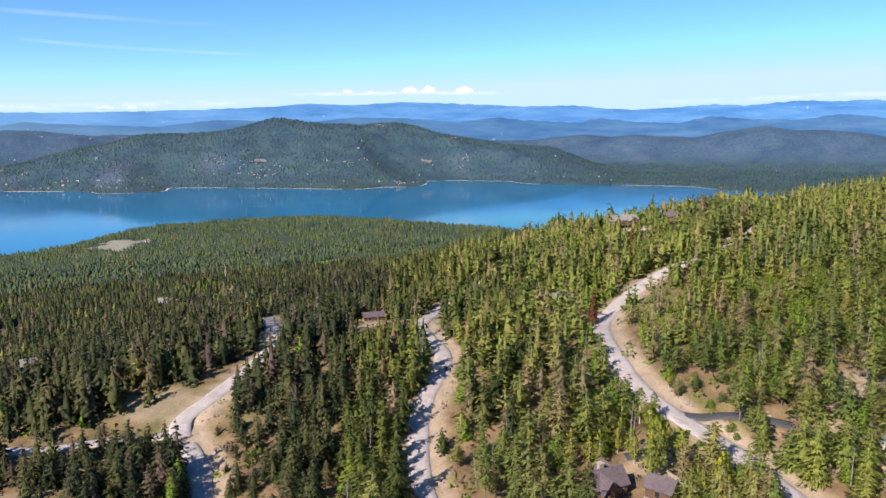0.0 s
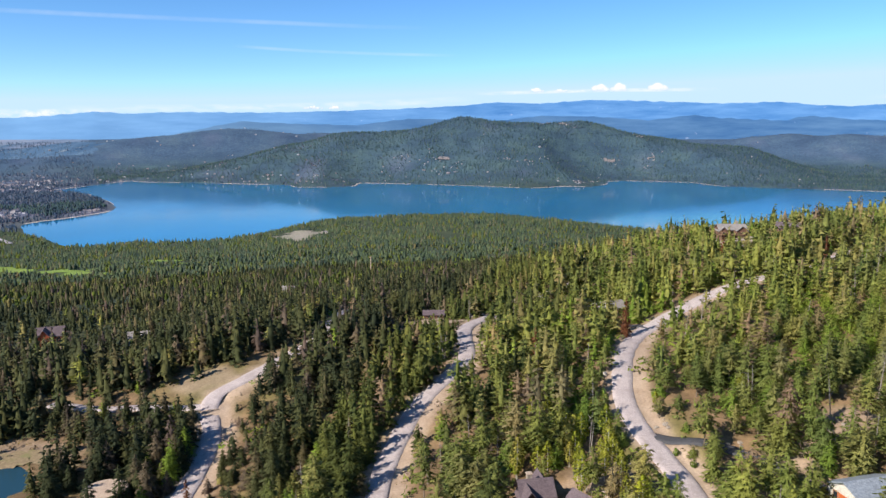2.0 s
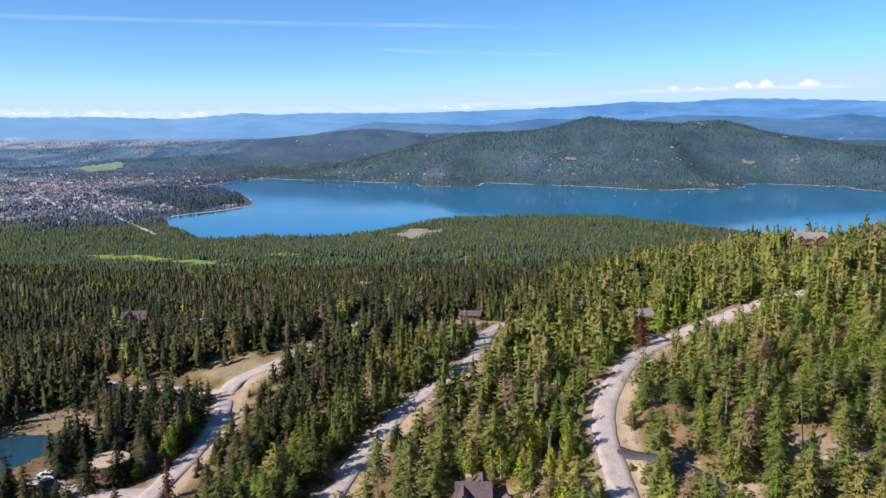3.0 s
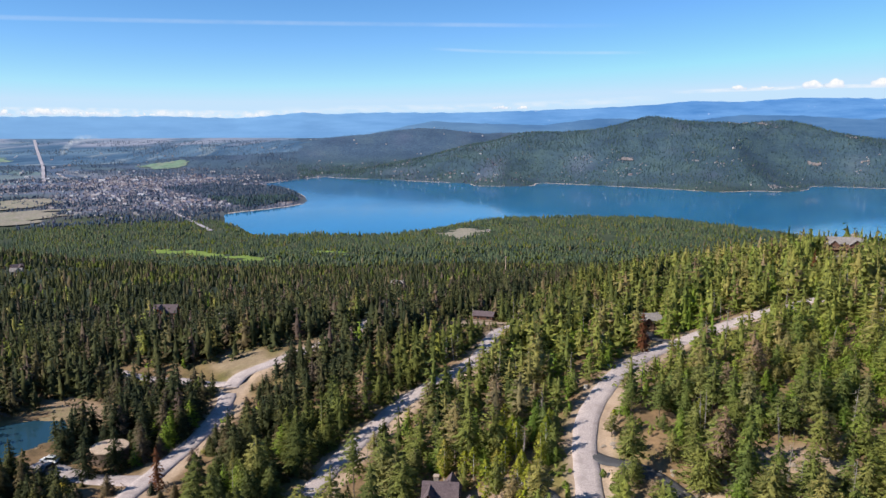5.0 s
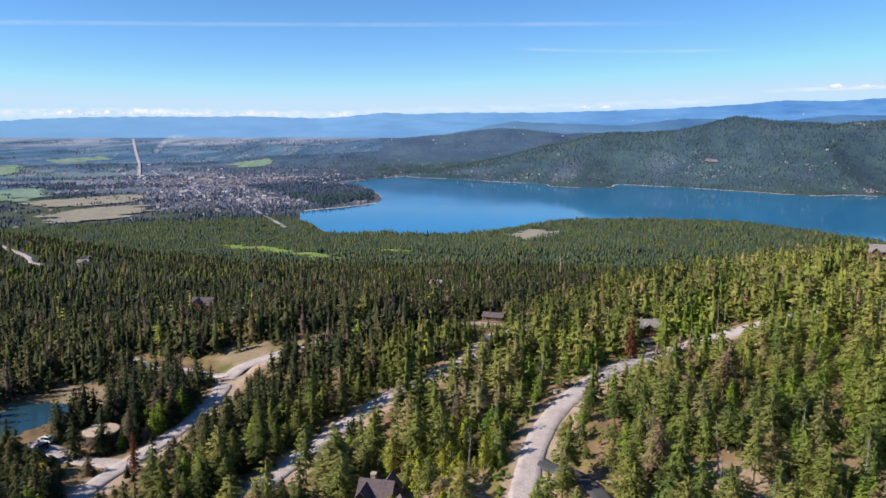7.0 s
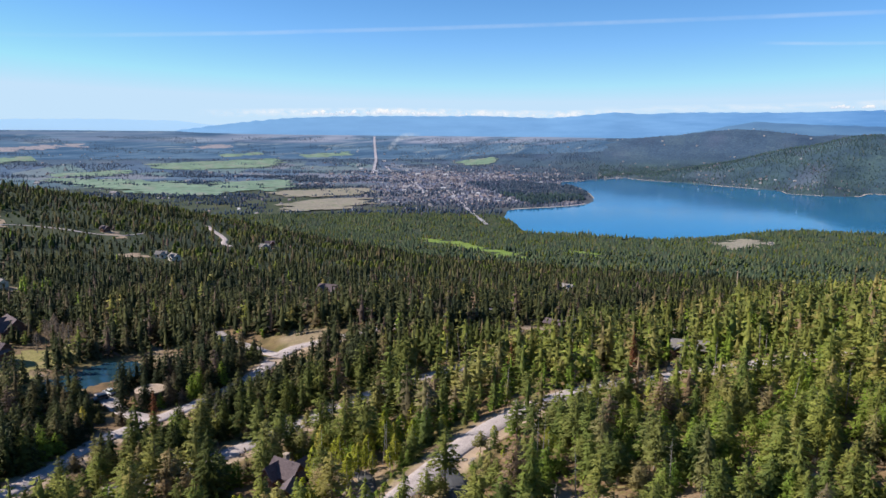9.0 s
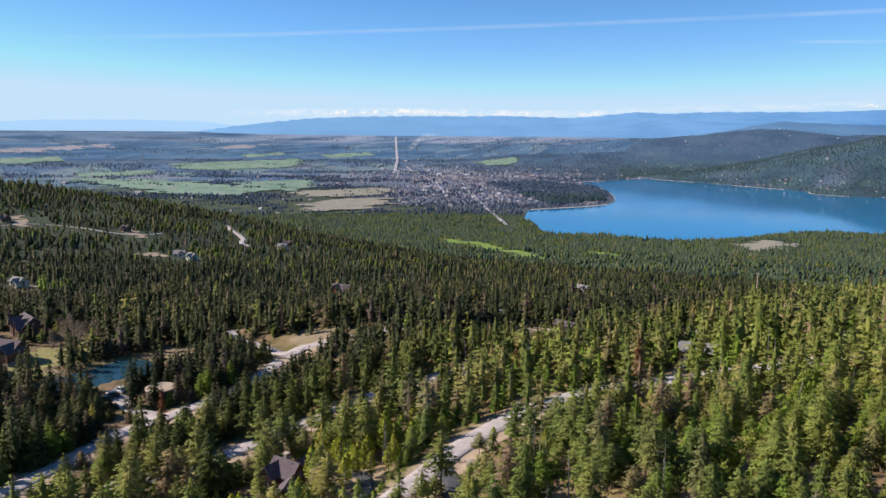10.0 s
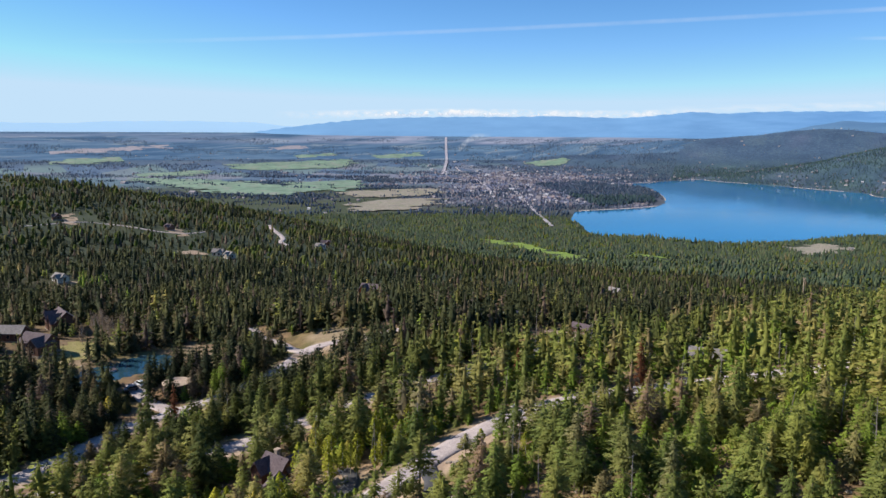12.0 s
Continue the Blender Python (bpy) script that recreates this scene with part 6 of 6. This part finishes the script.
house(-136, 79, 60, [(0, 0, 9, 6, 3.0, 2.2, 0)], LOG, SHINGLE_GREY, "dark house with a grey shingle roof beside the pond lawn")
house(-148, 96, 10, [(0, 0, 11, 8, 4.0, 3.4, 0), (3.2, -2.4, 4.0, 6.0, 3.8, 3.0, 1), (-3.2, -2.4, 4.0, 6.0, 3.8, 3.0, 1)], LOG, SHINGLE, "dark house with steep pale-trimmed gables")
for _x, _y, _t, _w, _l in ((-322, 203, 15, PLASTER, "pale-walled house on the wooded hillside"), (-247, 100, 30, PLASTER, "pale house in a forest gap"), (-336, 199, 55, PLASTER, "pale grey house on the wooded hill"), (-440, 186, 20, LOG, "brown house on the wooded hill"),
                           (-393, 293, 40, PLASTER, "pale house below the hill road"), (-415, 306, 75, LOG, "brown house below the hill road"), (-458, 109, 10, LOG, "brown house high on the wooded hill"),
                           (-130, 224, 30, PLASTER, "pale house among firs"),
                           (-150, 383, 10, PLASTER, "pale-roofed house among firs"), (-477, 1168, 30, PLASTER, "white farm building at the dry field")):
    house(_x, _y, _t, [(0, 0, 7.0, 4.8, 2.6, 1.8, 0), (1.8, -1.5, 3.2, 4.4, 2.6, 1.6, 1)], _w, SHINGLE_GREY if _w is PLASTER else SHINGLE, _l)


# ---- water tank, vehicle, rocks and posts ----
def lathe(profile, sides=40):
    bm = bmesh.new()
    rings = []
    for r, z in profile:
        rings.append([bm.verts.new((r * math.cos(6.28318 * i / sides), r * math.sin(6.28318 * i / sides), z)) for i in range(sides)])
    for a, b in zip(rings, rings[1:]):
        for i in range(sides):
            bm.faces.new((a[i], a[(i + 1) % sides], b[(i + 1) % sides], b[i]))
    bm.faces.new(rings[-1])
    return bm


def water_tank(x, y):
    z = gz(x, y)
    root = thing("water_tank", x, y, z, 0, "round brown water tank with a flat tan concrete top", "tank")
    part("wall", lathe([(4.2, -1.5), (4.2, 2.9)]), RUST_WALL, root)
    part("top", lathe([(4.22, 2.85), (4.4, 2.9), (4.4, 3.15), (4.3, 3.22), (4.0, 3.26), (0.3, 3.45)]), CONCRETE, root, "flat tan concrete lid")
    part("hatch", block((0.9, 0.9, 0.3), (1.8, -1.5, 3.5), bevel=0.04), RUST_WALL, root)
    bm = bmesh.new()
    for s in (-0.25, 0.25):
        put(bm, (0.06, 0.06, 3.6), (s, -4.36, 1.6))
    for k in range(9):
        put(bm, (0.5, 0.05, 0.05), (0, -4.36, 0.3 + k * 0.36))
    part("ladder", bm, RUST_WALL, root)


water_tank(-61, 122)
WHITE_PAINT = surface("white_paint", (0.72, 0.73, 0.75), (0.80, 0.80, 0.82), 2.0, 0.3, rough=0.3)
DARK_PAINT = surface("dark_paint", (0.05, 0.05, 0.06), (0.07, 0.07, 0.085), 2.0, 0.3, rough=0.3)
RUBBER = surface("rubber", (0.02, 0.02, 0.02), (0.03, 0.03, 0.03), 0.3, 0.05)


def car(x, y, turn, paint, label):
    root = thing("car", x, y, gz(x, y) + 0.28, turn, label, "car")
    bm = bmesh.new()
    side = [(-2.1, 0.35), (-2.1, 0.8), (-1.3, 0.95), (1.9, 0.95), (2.1, 0.75), (2.1, 0.35)]
    a = [bm.verts.new((px, -0.88, pz)) for px, pz in side]
    b = [bm.verts.new((px, 0.88, pz)) for px, pz in side]
    bm.faces.new(a)
    bm.faces.new(b[::-1])
    for i in range(len(side)):
        j = (i + 1) % len(side)
        bm.faces.new((a[j], a[i], b[i], b[j]))
    bmesh.ops.recalc_face_normals(bm, faces=bm.faces)
    part("body", bm, paint, root)
    bm = bmesh.new()
    low = [bm.verts.new(p) for p in ((-1.1, -0.82, 0.95), (1.8, -0.82, 0.95), (1.8, 0.82, 0.95), (-1.1, 0.82, 0.95))]
    top = [bm.verts.new(p) for p in ((-0.5, -0.7, 1.5), (1.45, -0.7, 1.5), (1.45, 0.7, 1.5), (-0.5, 0.7, 1.5))]
    for i in range(4):
        bm.faces.new((low[i], low[(i + 1) % 4], top[(i + 1) % 4], top[i]))
    part("cabin", bm, GLASS, root, "dark car windows")
    part("roof", block((1.95, 1.4, 0.08), (0.475, 0, 1.53), bevel=0.02), paint, root)
    for px in (-1.3, 1.35):
        for py in (-0.84, 0.84):
            bm = bmesh.new()
            bmesh.ops.create_cone(bm, cap_ends=True, segments=16, radius1=0.34, radius2=0.34, depth=0.22, matrix=Matrix.Translation((px, py, 0.34)) @ Matrix.Rotation(radians(90), 4, "X"))
            part("wheel", bm, RUBBER, root)
    return root


car(-70, 112.5, 20, WHITE_PAINT, "white car parked beside the water tank")
car(-67, 109.6, 100, DARK_PAINT, "dark car parked beside the water tank")


def boulder(rs, r):
    bm = bmesh.new()
    bmesh.ops.create_icosphere(bm, subdivisions=2, radius=r)
    k = rs.uniform(0, 50, 3)
    for v in bm.verts:
        v.co *= 1 + 0.35 * noise.noise(v.co * (1.1 / r) + Vector(k))
        v.co.z *= 0.65
    return bm


def rocks():
    rs = np.random.RandomState(3)
    shapes = []
    for _ in range(5):
        bm = boulder(rs, 1.0)
        me = bpy.data.meshes.new("boulder")
        bm.to_mesh(me)
        bm.free()
        me.materials.append(STONE)
        shapes.append(me)
    spots = [(88, 345, 6, 2.0), (78, 343, 5, 2.4), (83, 343, 5, 1.8), (95, 341, 4, 1.6), (77, 339, 4, 1.6), (64, 143, 2.5, 0.5), (70, 136, 2.5, 0.6), (75, 131, 2.5, 0.6), (40, 133, 4, 0.6), (46, 130, 4, 0.6), (84, 150, 7, 0.7), (88, 143, 6, 0.8), (104, 178, 6, 0.8), (52, 152, 2.0, 0.5), (-20, 238, 4, 0.8), (-13, 256, 4, 1.1), (114, 283, 4, 0.9), (148, 324, 5, 1.2), (33, 257, 5, 2.0), (24, 262, 4, 1.8), (-96, 97, 3, 0.5)]
    for cx, cy, spread, size in spots:
        for _ in range(7 if size < 1.5 else 4):
            x, y = cx + rs.normal() * spread * 0.6, cy + rs.normal() * spread * 0.6
            ob = new("boulder", shapes[rs.randint(5)])
            s = size * rs.uniform(0.5, 1.2)
            ob.matrix_basis = pose(x, y, gz(x, y) + 0.1 * s, 0, 0, rs.uniform(0, 360)) @ Matrix.Diagonal((s, s * rs.uniform(0.7, 1.2), s * rs.uniform(0.7, 1.1), 1))
            tagged(ob, "pale weathered boulder in dry grass", "rock", "boulders on the slope")


rocks()


def lone_pole(x, y, h, label):
    root = thing("light_pole", x, y, gz(x, y), 20, label, "pole")
    bm = bmesh.new()
    bmesh.ops.create_cone(bm, cap_ends=True, segments=10, radius1=0.5, radius2=0.3, depth=h + 1, matrix=Matrix.Translation((0, 0, h / 2 - 0.5)))
    part("shaft", bm, CONCRETE, root)
    part("crossbar", block((3.0, 0.3, 0.3), (0, 0, h - 0.4)), CONCRETE, root)


lone_pole(-189, 622, 14, "tall pale pole standing over the forest")
for _x, _y in ((39.6, 190.5), (38.9, 175), (-9.6, 206)):
    _box = thing("utility_box", _x, _y, gz(_x, _y), 15, "small pale utility box at the roadside", "box")
    part("cabinet", block((0.8, 0.6, 0.9), (0, 0, 0.4), bevel=0.04), PLASTER, _box)
    part("base", block((1.0, 0.8, 0.3), (0, 0, 0.0)), CONCRETE, _box)


_bin = thing("rubbish_bin", 0.2, 186, gz(0.2, 186) + 0.12, 70, "black plastic rubbish bin at the edge of the gravel road", "bin")
_bm = bmesh.new()
bmesh.ops.create_cone(_bm, cap_ends=True, segments=4, radius1=0.40, radius2=0.52, depth=0.95, matrix=Matrix.Translation((0, 0, 0.52)) @ Matrix.Rotation(radians(45), 4, "Z"))
part("body", _bm, DARK_PAINT, _bin)
part("lid", block((0.8, 0.86, 0.1), (0, 0, 1.04), bevel=0.03), RUBBER, _bin)
for _y in (-0.3, 0.3):
    _bm = bmesh.new()
    bmesh.ops.create_cone(_bm, cap_ends=True, segments=12, radius1=0.14, radius2=0.14, depth=0.07, matrix=Matrix.Translation((0.36, _y, 0.14)) @ Matrix.Rotation(radians(90), 4, "X"))
    part("wheel", _bm, RUBBER, _bin)


# planting along the driveway of the log house
MULCH = surface("mulch", (0.17, 0.10, 0.075), (0.25, 0.16, 0.12), 2.0, 0.2)
draped("mulch_bed", [(42, 132), (44.5, 131.5), (47, 128), (48, 124), (45, 120), (43.5, 125)], 0.12, MULCH, "brown mulch bed beside the driveway", "earth", 0.7)


def shrubs():
    rs = np.random.RandomState(8)
    shapes = []
    for _ in range(3):
        v, t = leaves(rs, 1.25, 0.62, 0.0, 260, 0.12)
        shapes.append((mesh_data("crown", v, t, LARCH), mesh_data("trunk", *trunk(0.8, 0.04, limbs=8, rs=rs), BARK)))
    for k, (x, y) in enumerate(((49, 135), (49.8, 134), (50.3, 132.6), (50.9, 131.3), (51.4, 130), (51.9, 128.7), (61, 129), (71, 127), (69, 123.5), (57, 137), (54, 141))):
        crown, stem = shapes[k % 3]
        root = thing("shrub", x, y, gz(x, y), 70 * k, "clipped light green shrub beside the gravel road", "shrub", "shrubs along the road")
        q = rs.uniform(0.85, 1.35)
        root.scale = (q, q, q)
        new("crown", crown).parent = root
        new("trunk", stem).parent = root


shrubs()


def stone_wall():
    rs = np.random.RandomState(12)
    line = rounded([(41, 129), (42, 126.2), (43.6, 123), (45, 120)], 10)
    root = thing("stone_wall", 41, 129, gz(41, 129), 0, "low wall of pale stones along the driveway", "wall")
    base = Vector((41, 129, gz(41, 129)))
    shapes = []
    for _ in range(3):
        bm = boulder(rs, 0.34)
        me = bpy.data.meshes.new("stone")
        bm.to_mesh(me)
        bm.free()
        me.materials.append(STONE)
        shapes.append(me)
    for k, (x, y) in enumerate(line):
        for lift in (0.1, 0.42):
            ob = new("stone", shapes[rs.randint(3)])
            ob.parent = root
            ob.location = Vector((x + rs.normal() * 0.06, y + rs.normal() * 0.06, gz(x, y) + lift)) - base
            ob.rotation_euler = (0, 0, rs.uniform(0, 6.28))


stone_wall()
_shed = thing("pump_shed", -89, 107, gz(-89, 107) + 0.2, 30, "small white shed at the edge of the pond", "shed")
part("wall", block((1.9, 1.6, 1.9), (0, 0, 0.75), bevel=0.03), WHITE_PAINT, _shed)
part("roof", block((2.3, 2.0, 0.16), (0, 0, 1.78), bevel=0.04), SHINGLE, _shed, "dark flat roof")
part("door", block((0.75, 0.06, 1.5), (0.2, -0.83, 0.75)), DARK_PAINT, _shed)


# ---- clouds, vapour trail and smoke ----
def cloud_material(name, most, size, stretch, low=0.38, high=0.72):
    """Vapour whose own glow stands in for scattered sunlight, bright from every side."""
    m, nt, bs = material(name, 1.0)
    nt.nodes.remove(bs)
    out = nt.nodes["Material Output"]
    glow, clear, mix = nt.nodes.new("ShaderNodeEmission"), nt.nodes.new("ShaderNodeBsdfTransparent"), nt.nodes.new("ShaderNodeMixShader")
    glow.inputs["Color"].default_value, glow.inputs["Strength"].default_value = (0.88, 0.93, 1.0, 1), 0.69
    mp = nt.nodes.new("ShaderNodeMapping")
    mp.inputs["Scale"].default_value = stretch
    nt.links.new(coords(nt), mp.inputs["Vector"])
    thin = ramp_node(nt, noise_node(nt, mp.outputs[0], size, 6.0, 0.65), [(low, (0, 0, 0)), (high, (most, most, most))])
    share = math_node(nt, "MINIMUM", math_node(nt, "MULTIPLY", thin, attribute(nt, "body")), 1.0)
    nt.links.new(share, mix.inputs[0])
    nt.links.new(clear.outputs[0], mix.inputs[1])
    nt.links.new(glow.outputs[0], mix.inputs[2])
    nt.links.new(mix.outputs[0], out.inputs["Surface"])
    return m


def sky_band(name, az, el, half, r, mat, label):
    """A long thin streak high up, thinning out to its edges and ends."""
    n, rows = 90, 7
    t = np.linspace(0, 1, n)
    a = np.radians(np.interp(t, np.linspace(0, 1, len(az)), az))
    e = np.interp(t, np.linspace(0, 1, len(el)), el)
    e = np.convolve(np.pad(e, 8, mode="edge"), np.ones(17) / 17, "valid")
    verts, body = [], []
    for k in range(rows):
        u = 2 * k / (rows - 1) - 1
        ee = np.radians(e + half * u)
        verts.append(np.stack([HEART[0] - r * np.sin(a) * np.cos(ee), HEART[1] + r * np.cos(a) * np.cos(ee), EYE_Z + r * np.sin(ee)], 1))
        body.append((1 - u * u) * np.clip(np.minimum(t, 1 - t) * 6, 0, 1))
    faces = [(k * n + i, k * n + i + 1, (k + 1) * n + i + 1, (k + 1) * n + i) for k in range(rows - 1) for i in range(n - 1)]
    ob = mesh_object(name, np.concatenate(verts), faces, mat, True, {"body": np.concatenate(body)})
    ob.visible_shadow = False
    return tagged(ob, label, "cloud", kind="structure")


TRAIL = cloud_material("vapour", 0.22, 420.0, (1, 1, 2.0), 0.2, 0.7)
WISP = cloud_material("wisps", 0.62, 130.0, (1, 1, 4.0), 0.36, 0.66)
PUFF = cloud_material("puffs", 1.3, 75.0, (1, 1, 1.6), 0.38, 0.66)
sky_band("vapour_trail", (86, 67, 54, 42, 29, 16), (5.8, 7.05, 7.64, 7.92, 7.95, 7.6), 0.19, 4900, TRAIL, "long thin white vapour trail across the sky")
sky_band("cirrus_streak", (31, 26, 21, 14), (6.2, 5.95, 5.8, 5.65), 0.14, 4905, TRAIL, "faint streak of high cirrus cloud")
sky_band("cloud_bank", (44, 31, 25, 18, 13), (1.65, 1.78, 1.95, 2.2, 2.45), 0.3, 4935, WISP, "low bank of thin cloud over the range")
LAYER = cloud_material("layer", 0.9, 120.0, (1, 1, 5.0), 0.36, 0.6)
sky_band("cloud_bank", (13, 8, 3, -5), (2.8, 2.92, 2.98, 2.9), 0.16, 4935, LAYER, "thin flat cloud layer over the range")
sky_band("cloud_bank", (72, 64, 58, 52, 44, 38), (1.1, 1.3, 1.42, 1.35, 1.25, 1.5), 0.34, 4935, PUFF, "low bank of white cloud over the snowy range")
sky_band("cloud_bank", (-14, -20, -27, -34), (2.1, 2.15, 2.4, 2.3), 0.2, 4935, WISP, "faint cloud wisps over the range")
def cumulus_material():
    m, nt, bs = material("cumulus", 1.0)
    nt.nodes.remove(bs)
    glow, clear, mix = nt.nodes.new("ShaderNodeEmission"), nt.nodes.new("ShaderNodeBsdfTransparent"), nt.nodes.new("ShaderNodeMixShader")
    # Sunlit tops and bluish shaded undersides are painted into the glow.
    nt.links.new(ramp_node(nt, attribute(nt, "bright"), [(0.0, (0.55, 0.66, 0.86)), (0.45, (0.78, 0.84, 0.95)), (1.0, (1.0, 0.99, 0.98))]), glow.inputs["Color"])
    glow.inputs["Strength"].default_value = 0.71
    puffy = ramp_node(nt, noise_node(nt, coords(nt), 16.0, 4.0), [(0.25, (0.6, 0.6, 0.6)), (0.6, (1.15, 1.15, 1.15))])
    nt.links.new(math_node(nt, "MINIMUM", math_node(nt, "MULTIPLY", attribute(nt, "body"), puffy), 1.0), mix.inputs[0])
    nt.links.new(clear.outputs[0], mix.inputs[1])
    nt.links.new(glow.outputs[0], mix.inputs[2])
    nt.links.new(mix.outputs[0], nt.nodes["Material Output"].inputs["Surface"])
    return m


VAPOUR = cumulus_material()


def cumulus(az, el, wide, high, seed):
    """A distant heap of soft billows over a flat, thinner base."""
    rs = np.random.RandomState(seed)
    r = 4930
    a, e = np.meshgrid(np.linspace(-1.3, 1.3, 50), np.linspace(-0.35, 1.2, 26))
    thick = np.zeros(a.shape)
    for _ in range(16):
        t = rs.uniform(-0.85, 0.85)
        s = rs.uniform(0.14, 0.3) * (1.1 - 0.5 * abs(t))
        h = rs.uniform(0.05, 0.75) * (1 - t * t)
        thick += 0.9 * np.exp(-(((a - t) * wide / high / 1.4) ** 2 + (e - h) ** 2) / (s * s))
    thick += 0.45 * np.exp(-(a / 0.75) ** 2 - (e / 0.12) ** 2)
    thick *= smooth(-0.22, 0.02, e)
    rim = np.clip(4 * (1.3 - np.abs(a)), 0, 1) * np.clip(6 * (1.2 - e), 0, 1)
    # painted shading: lighter towards the top and where the cloud is thick
    bright = np.clip(0.15 + 1.0 * e + 0.25 * (thick - 0.6), 0, 1)
    aa, ee = np.radians(az + a * wide), np.radians(el + e * high)
    x, y, z = HEART[0] - r * np.sin(aa), HEART[1] + r * np.cos(aa), EYE_Z + r * np.tan(ee)
    k, n = a.shape
    faces = [(j * n + i, j * n + i + 1, (j + 1) * n + i + 1, (j + 1) * n + i) for j in range(k - 1) for i in range(n - 1)]
    ob = mesh_object("cloud", np.stack([x.ravel(), y.ravel(), z.ravel()], 1), faces, VAPOUR, True, {"body": (smooth(0.2, 0.7, thick) * rim).ravel(), "bright": bright.ravel()})
    ob.visible_shadow = False
    tagged(ob, "small white cumulus cloud over the mountains", "cloud", kind="structure")


for _k, (_az, _el, _w, _h) in enumerate(((8.3, 2.92, 0.7, 0.30), (6.5, 2.92, 0.6, 0.26), (3.6, 2.95, 0.75, 0.62), (2.2, 2.95, 0.7, 0.58), (-0.6, 2.95, 0.7, 0.66), (25.3, 1.72, 0.8, 0.3), (23.6, 1.72, 0.6, 0.25),
                                         (62.6, 1.1, 1.5, 0.42), (60.4, 1.16, 1.6, 0.4), (57.8, 1.2, 1.9, 0.46), (55.0, 1.15, 1.5, 0.34), (51.4, 1.12, 1.2, 0.25))):
    cumulus(_az, _el, _w, _h, _k)
_smoke = cloud_material("smoke", 0.6, 18.0, (1, 1, 1), 0.36, 0.74)
sky_band("smoke_plume", (57.3, 56.9, 56.5, 56.0, 54.6), (-1.45, -1.15, -0.75, -0.45, -0.38), 0.3, 3250, _smoke, "thin blue-white smoke plume rising over the town")
